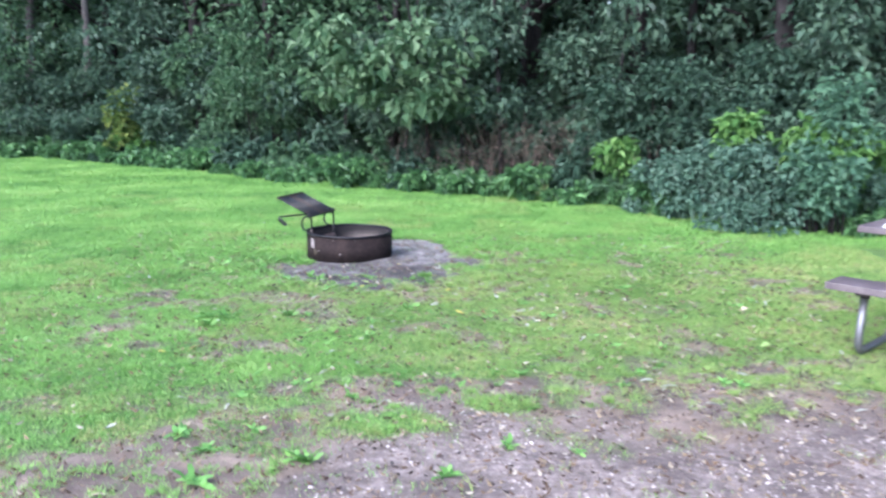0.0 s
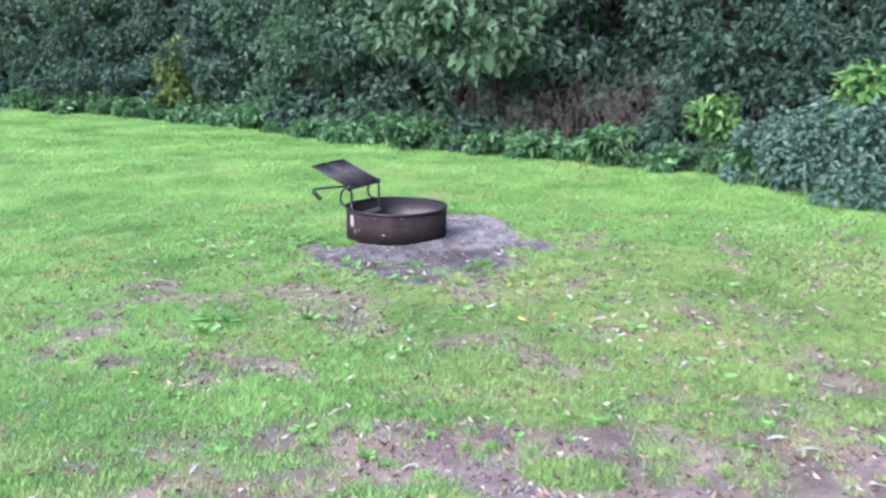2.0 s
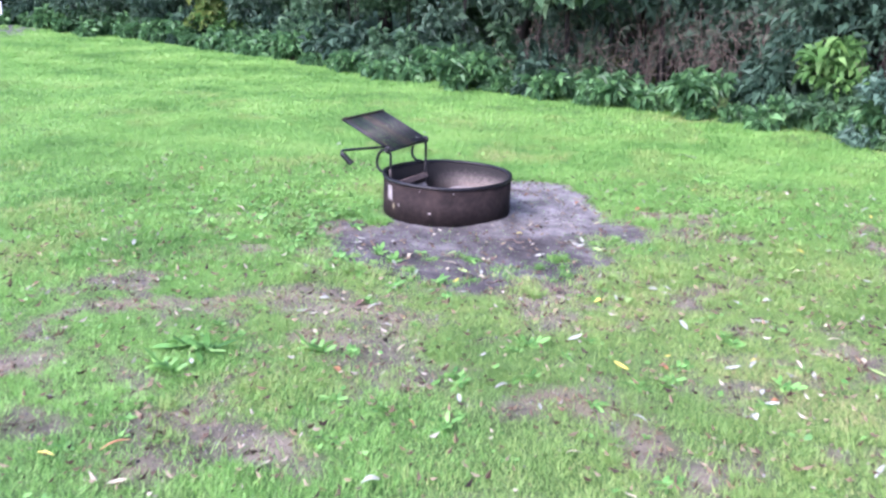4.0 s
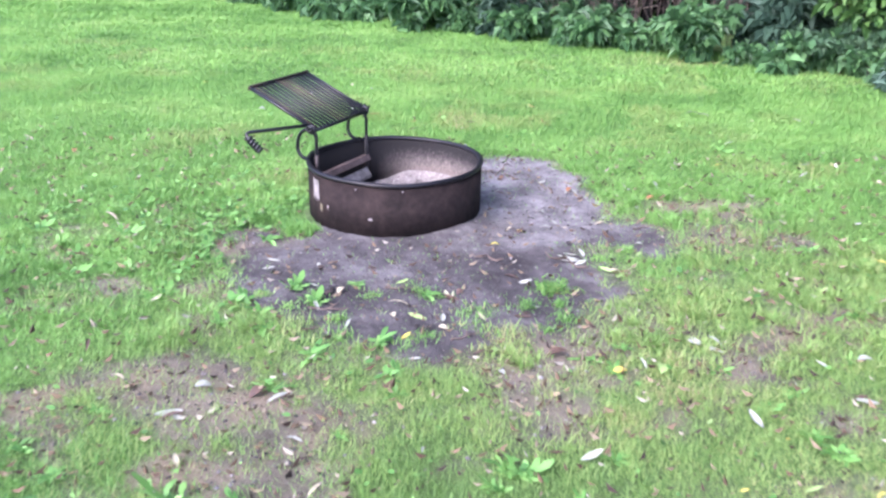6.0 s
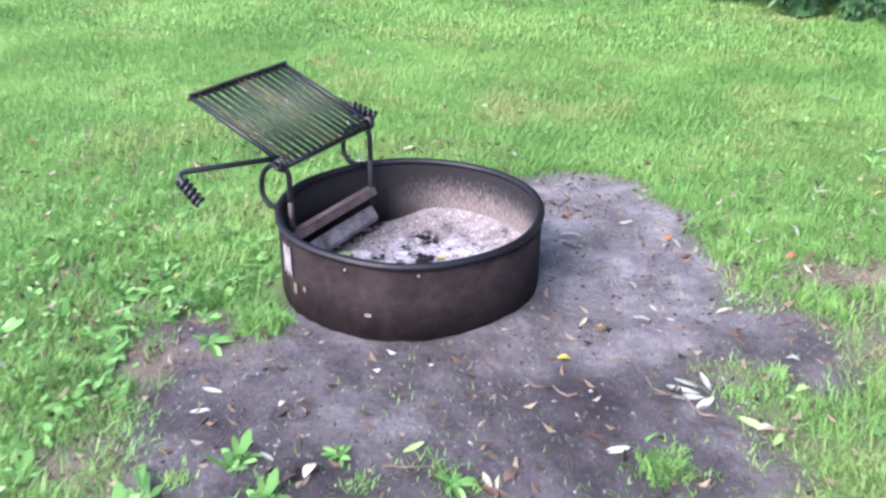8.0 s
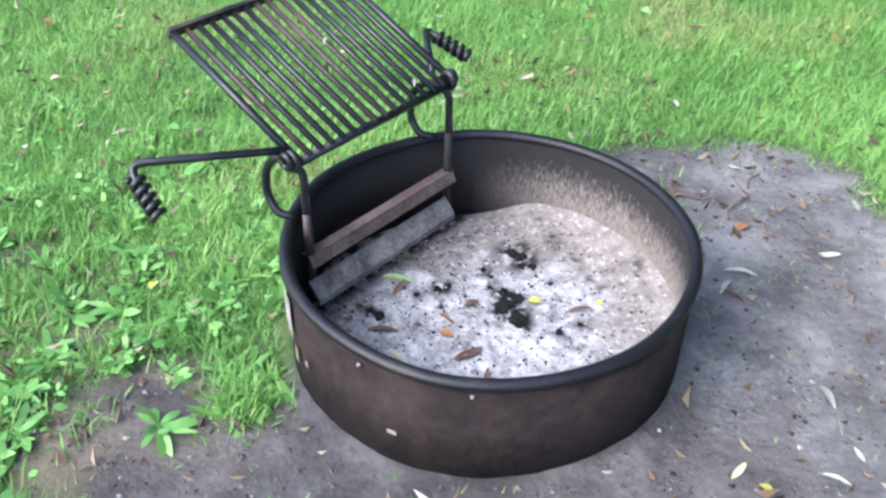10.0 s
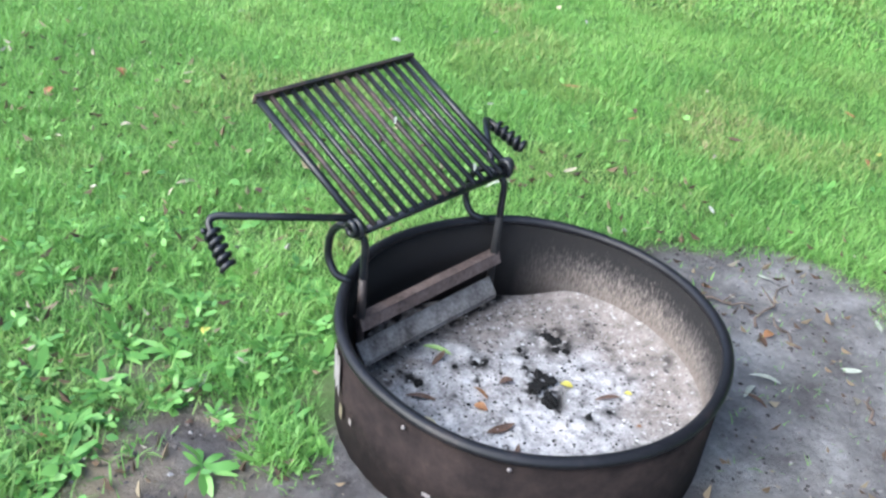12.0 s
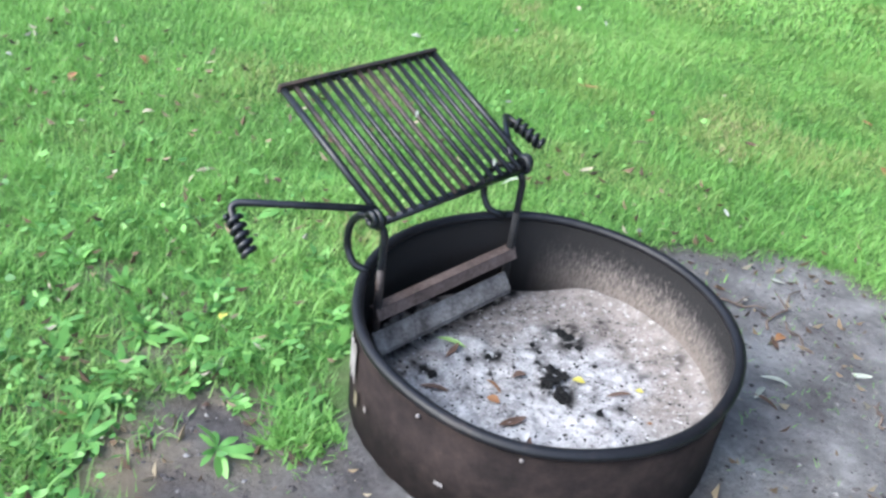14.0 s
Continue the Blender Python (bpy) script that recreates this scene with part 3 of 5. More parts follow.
gx, gy = scatter(34000, -2.2, 3.0, 2.4, 5.0, 2, 1.5)
keep = rng.uniform(0, 1, len(gx)) < 0.25 + 0.75 * step(fbm(gx, gy, 1.5, 19), 0.38, 0.58)
gx, gy = gx[keep], gy[keep]
pebbles("gravel", "pale loose gravel trodden into the earth", gx, gy, 0.0025 + 0.010 * rng.uniform(0, 1, len(gx)) ** 2.4, STONE, "gravel")
gx, gy = scatter(10000, -1.8, 0.6, 7.0, 9.8, 1)
pebbles("ash_crumbs", "grey crumbs of ash and earth on bare ground", gx, gy, 0.0015 + 0.007 * rng.uniform(0, 1, len(gx)) ** 3, CRUMB, "crumbs")


def leaf_shapes(base, along, nrm, length, width, fold=0.25, droop=0.25):
    """Leaves of four points each, folded along the middle and drooping to the tip."""
    side = np.cross(nrm, along)
    L, W = length[:, None], width[:, None]
    mid = base + along * L * 0.5 + nrm * L * 0.05
    tip = base + along * L - nrm * L * droop
    V = np.stack([base, mid + side * W * 0.5 + nrm * W * fold, tip, mid - side * W * 0.5 + nrm * W * fold], 1)
    F = np.array([[0, 1, 2], [0, 2, 3]])
    n = len(base)
    return V.reshape(-1, 3), (F[None] + (np.arange(n) * 4)[:, None, None]).reshape(-1, 3)


def unit(v):
    return v / np.maximum(np.linalg.norm(v, axis=-1, keepdims=True), 1e-9)


def earth_crumbs():
    n = 30000
    x, y = rng.uniform(-2.6, 2.8, n), rng.uniform(4.3, 8.6, n)
    g, a, s = covers(x, y)
    keep = (rng.uniform(0, 1, n) < (1 - g) ** 1.5 * (1 - a)) & (np.hypot(x - RING.x, y - RING.y) > 0.45)
    x, y = x[keep], y[keep]
    pebbles("earth_crumbs", "dark crumbs of earth on worn ground", x, y, 0.002 + 0.009 * rng.uniform(0, 1, len(x)) ** 2.5, CRUMB, "crumbs")


earth_crumbs()


def litter():
    """Small dead scraps of leaf and straw pressed into the trodden ground."""
    n = 48000
    x, y = rng.uniform(-3.2, 3.2, n), rng.uniform(3.1, 9.8, n)
    g, a, s = covers(x, y)
    keep = (rng.uniform(0, 1, n) < 0.95 - 0.75 * g) | (rng.uniform(0, 1, n) < 0.10 + 0.22 * (y < 8.4) * (y > 5.2))
    keep &= np.hypot(x - RING.x, y - RING.y) > 0.44
    x, y = x[keep], y[keep]
    n = len(x)
    ang, length = rng.uniform(0, 6.28, n), 0.006 + 0.04 * rng.uniform(0, 1, n) ** 2.5
    along = unit(np.stack([np.cos(ang), np.sin(ang), rng.uniform(-0.1, 0.35, n)], 1))
    nrm = unit(np.cross(along, np.stack([np.sin(ang), -np.cos(ang), rng.normal(0, 0.3, n)], 1)))
    base = np.stack([x, y, ground_z(x, y) + 0.004 + 0.02 * covers(x, y)[0]], 1)
    width = length * rng.uniform(0.15, 0.45, n)
    thin = (x * 977.3 + y * 613.7) % 1.0 > 0.65 * covers(x, y)[1]      # less of it on the ash
    base, along, nrm, length, width = base[thin], along[thin], nrm[thin], length[thin], width[thin]
    tagged(new("leaf_litter", mesh_of("leaf_litter", *leaf_shapes(base, along, nrm, length, width), LITTER)), "brown and tan scraps of dead leaf on worn ground", "litter", kind="stuff")


litter()


# ---- fire ring with its swung-back grate ----
def fire_ring():
    ring = tagged(new("fire_ring"), "rusty brown steel campfire ring with black grate swung back", "fire ring")
    R, H = 0.40, 0.243
    bm = bmesh.new()
    lathe(bm, [(R - 0.008, -0.03), (R - 0.006, H - 0.012), (R - 0.002, H - 0.010), (R - 0.002, -0.03)])
    for v in bm.verts:
        a = math.atan2(v.co.y, v.co.x)
        k = 1 + 0.006 * math.sin(3 * a + 1) + 0.003 * math.sin(7 * a)
        v.co.x *= k
        v.co.y *= k
    outer = part("ring_wall", bm, STEEL, ring)
    bm = bmesh.new()
    lathe(bm, [(R - 0.016, 0.0), (R - 0.014, H - 0.014), (R - 0.0095, H - 0.014), (R - 0.0095, 0.0)])
    for v in bm.verts:
        a = math.atan2(v.co.y, v.co.x)
        k = 1 + 0.006 * math.sin(3 * a + 1) + 0.003 * math.sin(7 * a)
        v.co.x *= k
        v.co.y *= k
    part("lining", bm, SCORCHED, ring, "heat-scaled grey inner face")
    bm = bmesh.new()
    prof = [(R - 0.006 + 0.0125 * math.cos(a), H - 0.006 + 0.0105 * math.sin(a)) for a in (2 * math.pi * k / 12 for k in range(12))]
    lathe(bm, prof)
    for v in bm.verts:
        a = math.atan2(v.co.y, v.co.x)
        k = 1 + 0.006 * math.sin(3 * a + 1) + 0.003 * math.sin(7 * a)
        v.co.x *= k
        v.co.y *= k
        v.co.z += 0.0016 * math.sin(5 * a)
    part("rim", bm, RIM, ring, "dark rolled steel rim")

    # an angle bar and a plate below it on the chord between the posts
    bm = bmesh.new()
    box(bm, (0.005, 0.438, 0.025), pose(0.273, 0.004, 0.157, 0, 24, 0), 0.0015)
    box(bm, (0.026, 0.438, 0.005), pose(0.288, 0.004, 0.1695, 0, 6, 0), 0.0015)
    part("cross_bar", bm, RUST, ring, "rusty angle bar", False)
    bm = bmesh.new()
    box(bm, (0.006, 0.420, 0.046), pose(0.262, 0.022, 0.095, 0, 40, 0), 0.0015)
    box(bm, (0.005, 0.420, 0.012), pose(0.2485, 0.022, 0.0715), 0.0015)
    part("cross_bar", bm, GREYSTEEL, ring, "ash-grey steel plate", False)

    for s in (1, -1):
        y, yl = (0.215, 0.236) if s > 0 else (-0.205, -0.178)
        # the post: up from the cross bar to the hinge, over, and down outside to the rim
        path = [(0.285, y, 0.06), (0.283, y, 0.372), (0.325, yl, 0.394), (0.368, yl, 0.352), (0.374, yl, 0.285), (0.345, yl, 0.252), (0.318, y, 0.247)]
        bm = bmesh.new()
        tube(bm, rounded(path, 0.03), 0.0085)
        part("post", bm, BLACK, ring)
        bm = bmesh.new()
        tube(bm, [(0.285, y, 0.05), (0.284, y, 0.20), (0.2834, y, 0.272)], [0.0098, 0.0095, 0.0088])
        # rusty foot on one side, a darker black one on the other
        part("post_foot", bm, BLACK_WORN if s > 0 else BLACK_STEEL, ring, "rusty heat-stained post foot" if s > 0 else "black post foot")
        # hinge eye
        bm = bmesh.new()
        eye = [(0.298 + 0.016 * math.cos(a), y + s * 0.012, 0.389 + 0.017 * math.sin(a)) for a in (2 * math.pi * k / 16 for k in range(17))]
        tube(bm, eye, 0.0075, 8)
        eye = [(0.300 + 0.012 * math.cos(a), y + s * 0.024, 0.392 + 0.013 * math.sin(a)) for a in (2 * math.pi * k / 16 for k in range(17))]
        tube(bm, eye, 0.007, 8)
        part("hinge_eye", bm, BLACK, ring)

    # grate
    tilt = math.atan2(0.153, 0.363)
    base = Vector((0.283, 0, 0.389))
    along = Vector((math.cos(tilt), 0, math.sin(tilt)))
    up = Vector((-math.sin(tilt), 0, math.cos(tilt)))
    L, W = 0.388, 0.220
    bm = bmesh.new()
    tube(bm, [base + up * -0.010 + along * 0.006 + Vector((0, -W - 0.01, 0)), base + up * -0.010 + along * 0.006 + Vector((0, W + 0.01, 0))], 0.009)
    grate = part("grate", bm, BLACK, ring, "black painted cooking grate")
    for s in (1, -1):
        bm = bmesh.new()
        tube(bm, [base + Vector((0, s * W, 0)), base + along * L + Vector((0, s * W, 0))], 0.0085)
        part("side_rail", bm, BLACK, grate)
    bm = bmesh.new()
    box(bm, (0.010, 2 * W + 0.018, 0.022), Matrix.Translation(base + along * (L - 0.004)) @ pose(0, 0, 0, 0, -math.degrees(tilt), 0), 0.002)
    part("end_bar", bm, BLACK_WORN, grate, "rust-worn flat end bar", False)
    for k in range(14):
        y = -W + 2 * W * (k + 1) / 15
        bm = bmesh.new()
        a, b = base + along * 0.003 + Vector((0, y, 0)), base + along * (L - 0.008) + Vector((0, y + 0.0012 * math.sin(k * 2.3), 0))
        mid = (a + b) / 2 + up * -0.0015
        tube(bm, [a, mid, b], 0.0063, 8)
        part("grate_bar", bm, BLACK_WORN if k in (5, 6, 7, 13) else BLACK, grate)

    # two spiral-gripped handles
    for s in (1, -1):
        start, bend, end = ((0.306, 0.222, 0.408), (0.506, 0.442, 0.394), (0.412, 0.452, 0.328)) if s > 0 else ((0.322, -0.192, 0.408), (0.530, -0.400, 0.378), (0.396, -0.402, 0.347))
        bend, end = Vector(bend), Vector(end)
        pts = rounded([start, bend, end], 0.035, 8)
        bm = bmesh.new()
        tube(bm, pts, 0.008)
        handle = part("handle", bm, BLACK, ring)
        bm = bmesh.new()
        a = bend + (end - bend) * 0.25
        d = (end - a)
        side = d.normalized().cross(Vector((0, 0, 1))).normalized()
        oth = d.normalized().cross(side)
        coil = [a + d * q + 0.0135 * (math.cos(w) * side + math.sin(w) * oth) for q, w in ((i / 60, 2 * math.pi * 4.8 * i / 60) for i in range(64))]
        tube(bm, coil, 0.0066, 6)
        part("coil_grip", bm, BLACK, handle, "coiled spring grip")

    # faded sticker remains on the outer wall
    for a0, z0, w, h, m, lab in ((radians(61), 0.165, 0.05, 0.085, STICKER, "torn pale sticker"), (radians(67), 0.09, 0.016, 0.034, STICKER_TAN, "small tan scrap of sticker"), (radians(74), 0.105, 0.010, 0.014, STICKER, "pale fleck of old paint"), (radians(105), 0.085, 0.018, 0.010, STICKER, "pale scratch in the rust"), (radians(-143), 0.15, 0.05, 0.05, STICKER_TAN, "faded tan sticker")):
        bm = bmesh.new()
        n = 8
        rr = R + 0.0035
        top = [bm.verts.new((rr * math.cos(a0 + w * (k / n - 0.5) / R), rr * math.sin(a0 + w * (k / n - 0.5) / R), z0 + h * (0.5 + 0.08 * math.sin(k * 2.1)))) for k in range(n + 1)]
        low = [bm.verts.new((rr * math.cos(a0 + w * (k / n - 0.5) / R), rr * math.sin(a0 + w * (k / n - 0.5) / R), z0 - h * (0.5 + 0.15 * math.sin(k * 1.7 + 1)))) for k in range(n + 1)]
        for k in range(n):
            bm.faces.new((low[k], low[k + 1], top[k + 1], top[k]))
        part("sticker", bm, m, ring, lab)
    # bolts near the rim
    for a0 in (radians(96), radians(125), radians(-160), radians(-60)):
        bm = bmesh.new()
        bmesh.ops.create_icosphere(bm, subdivisions=1, radius=0.0045, matrix=Matrix.Translation(((R + 0.002) * math.cos(a0), (R + 0.002) * math.sin(a0), 0.212)))
        part("bolt_head", bm, STICKER, ring, "pale worn bolt head")
    ring.matrix_world = Matrix.Translation(RING) @ pose(0, 0, 0, 0, 0, math.degrees(math.atan2(0.373, -0.928)))


fire_ring()


COALS = ((0.0, 0.234, 0.030), (0.03, 0.21, 0.018), (-0.02, 0.25, 0.014), (0.046, 0.047, 0.028), (0.025, 0.075, 0.022), (0.07, 0.02, 0.018), (0.03, 0.03, 0.015), (-0.207, -0.072, 0.016), (-0.235, -0.06, 0.010),
         (0.075, 0.289, 0.012), (0.166, 0.208, 0.013), (0.154, 0.012, 0.012), (-0.126, 0.056, 0.015), (-0.105, 0.075, 0.012), (0.265, 0.239, 0.014), (-0.053, 0.159, 0.014),
         (-0.16, 0.02, 0.010), (0.19, 0.05, 0.010), (-0.03, 0.14, 0.009), (-0.26, -0.05, 0.007), (0.10, 0.16, 0.008), (0.21, 0.17, 0.009), (-0.09, 0.0, 0.007), (0.13, 0.25, 0.008),
         (0.02, -0.19, 0.009), (0.16, -0.14, 0.012), (-0.02, 0.10, 0.008))


def ash_bed():
    n, m = 180, 64
    a, r = np.meshgrid(np.arange(n) * 2 * np.pi / n, 0.389 * (np.arange(m) + 0.5) / m)
    x, y = (r * np.cos(a)).ravel(), (r * np.sin(a)).ravel()
    q = r.ravel() / 0.379
    z = 0.022 + (0.030 * (fbm(x, y, 9.0, 41) - 0.5) + 0.012 * (fbm(x, y, 40.0, 44) - 0.5)) * (1 - 0.85 * q ** 4) + 0.05 * q ** 5 * step(0.928 * x - 0.373 * y, -0.28, -0.12)
    i = (np.arange(m - 1)[:, None] * n + np.arange(n)[None]).ravel()
    j = (np.arange(m - 1)[:, None] * n + (np.arange(n)[None] + 1) % n).ravel()
    V = np.concatenate([np.stack([x, y, z], 1), [[0, 0, z[0]]]])
    F = np.stack([i, j, j + n, i + n], 1)
    me = mesh_of("ash_bed", V, F[:, ::-1], ASH, True)
    blackened = np.zeros(len(V))
    for cx, cy, size in COALS:
        d = np.hypot(V[:, 0] - cx, V[:, 1] - cy)
        # soot stain round the coal
        blackened += 0.9 * np.exp(-(d / (size * 1.7)) ** 2)
    # dark specks, and ash turned black on the side behind the cross bars
    blackened = np.clip(blackened + 0.8 * step(fbm(V[:, 0], V[:, 1], 55.0, 66, 2), 0.72, 0.85) + 2.0 * step(-0.928 * V[:, 0] + 0.373 * V[:, 1], 0.25, 0.30), 0, 1) * step(fbm(V[:, 0], V[:, 1], 70.0, 67, 2), 0.25, 0.6)
    old = step(np.hypot(V[:, 0] - 0.03, V[:, 1] + 0.06) + 0.2 * (fbm(V[:, 0], V[:, 1], 12.0, 68) - 0.5), 0.20, 0.33)
    for name, arr in (("blackened", blackened), ("old", old)):
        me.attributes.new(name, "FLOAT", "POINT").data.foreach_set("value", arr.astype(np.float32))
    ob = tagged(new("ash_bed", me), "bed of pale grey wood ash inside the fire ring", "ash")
    ob.location = RING


ash_bed()


def ash_flecks():
    """Fine bits of char and flakes of white ash strewn over the bed."""
    base = np.array([[1, 0, 0], [0, 1, 0], [-1, 0, 0], [0, -1, 0], [0, 0, 1]], float)
    tri = np.array([[0, 1, 4], [1, 2, 4], [2, 3, 4], [3, 0, 4]])
    n = 3600
    a, r = rng.uniform(0, 6.283, n), 0.355 * np.sqrt(rng.uniform(0, 1, n))
    x, y = r * np.cos(a), r * np.sin(a)
    size = 0.0010 + 0.0042 * rng.uniform(0, 1, n) ** 3.5
    V = base[None] * rng.uniform(0.5, 1.4, (n, 5, 1)) * np.array([1, 0.8, 0.6])
    c, d = np.cos(a * 7)[:, None], np.sin(a * 7)[:, None]
    V = np.stack([V[..., 0] * c - V[..., 1] * d, V[..., 0] * d + V[..., 1] * c, V[..., 2]], -1) * size[:, None, None]
    q = r / 0.379
    z = 0.022 + (0.030 * (fbm(x, y, 9.0, 41) - 0.5) + 0.012 * (fbm(x, y, 40.0, 44) - 0.5)) * (1 - 0.85 * q ** 4) + 0.05 * q ** 5 * step(0.928 * x - 0.373 * y, -0.28, -0.12)
    V += np.stack([RING.x + x, RING.y + y, z + 0.0004], 1)[:, None]
    tagged(new("ash_flecks", mesh_of("ash_flecks", V.reshape(-1, 3), (tri[None] + (np.arange(n) * 5)[:, None, None]).reshape(-1, 3), FLECK)), "fine black and white flecks on the ash bed", "ash", kind="stuff")


ash_flecks()


def ash_z(x, y):
    return 0.022 + 0.030 * (float(fbm(x, y, 9.0, 41)) - 0.5) + 0.012 * (float(fbm(x, y, 40.0, 44)) - 0.5)


def lump(name, x, y, size, material, label, category, squash=0.6, group="", z=None):
    bm = bmesh.new()
    bmesh.ops.create_icosphere(bm, subdivisions=2, radius=1.0)
    off = Vector((x * 31, y * 17, size * 90))
    for v in bm.verts:
        v.co *= 0.75 + 0.6 * noise.noise(v.co * 1.6 + off) + 0.25 * noise.noise(v.co * 4 + off)
        v.co.z *= squash
        v.co *= size
    ob = part(name, bm, material, smooth=False)
    ob.matrix_world = pose(RING.x + x, RING.y + y, (ash_z(x, y) if z is None else z) + size * squash * 0.25, 0, 0, x * 900)
    return tagged(ob, label, category, group)


for x, y, size in COALS:
    bits = max(1, round(size / 0.0065))
    for k in range(bits):
        a, r = rng.uniform(0, 6.28), size * 1.15 * math.sqrt(rng.uniform(0, 1)) if bits > 2 else 0.0
        lump("charcoal", x + r * math.cos(a), y + r * math.sin(a) * 0.8, rng.uniform(0.55, 0.95) * min(size, 0.021), CHAR, "black charcoal lump lying in the ash", "charcoal", 0.65, "charcoal in the ash")
for k in range(110):
    a, r = rng.uniform(0, 6.28), 0.34 * math.sqrt(rng.uniform(0, 1))
    lump("charcoal_crumb", r * math.cos(a), r * math.sin(a), rng.uniform(0.002, 0.006), CHAR, "small crumb of charcoal on the ash", "charcoal", 0.6, "crumbs in the ash")


# ---- fallen leaves and twigs ----
def fallen_leaf_mesh(material, length, width, curl, fold):
    n = 6
    V, F = [], []
    for i in range(n + 1):
        s = i / n
        w = width * 0.5 * (math.sin(math.pi * min(1, s * 0.96 + 0.02)) ** 0.8)
        z = curl * math.sin(math.pi * s) * length
        x = (s - 0.5) * length
        V += [(x, -w, z + fold * w), (x, 0.06 * length * math.sin(3 * s), z), (x, w, z + fold * w)]
    for i in range(n):
        a = 3 * i
        F += [(a, a + 3, a + 4, a + 1), (a + 1, a + 4, a + 5, a + 2)]
    return mesh_of("fallen_leaf", V, F, material, True)


LEAVES = [[fallen_leaf_mesh(m, 0.075, 0.014, 0.10, 0.4), fallen_leaf_mesh(m, 0.06, 0.019, -0.07, 0.45), fallen_leaf_mesh(m, 0.042, 0.026, 0.12, 0.35)] for m, _ in FALLEN]


def fallen_leaf(kind, x, y, size, turn, shape, z=None, tip=None):
    ob = new("fallen_leaf", LEAVES[kind][shape])
    g = float(covers(np.array([x]), np.array([y]))[0][0])
    base = float(ground_z(x, y)) + 0.004 + 0.022 * g if z is None else z
    t = rng.uniform(-16, 16, 2) if tip is None else tip
    ob.matrix_world = pose(x, y, base, t[0], t[1], turn) @ Matrix.Scale(0.86 * size, 4)
    return tagged(ob, FALLEN[kind][1], "leaf", "fallen leaves")


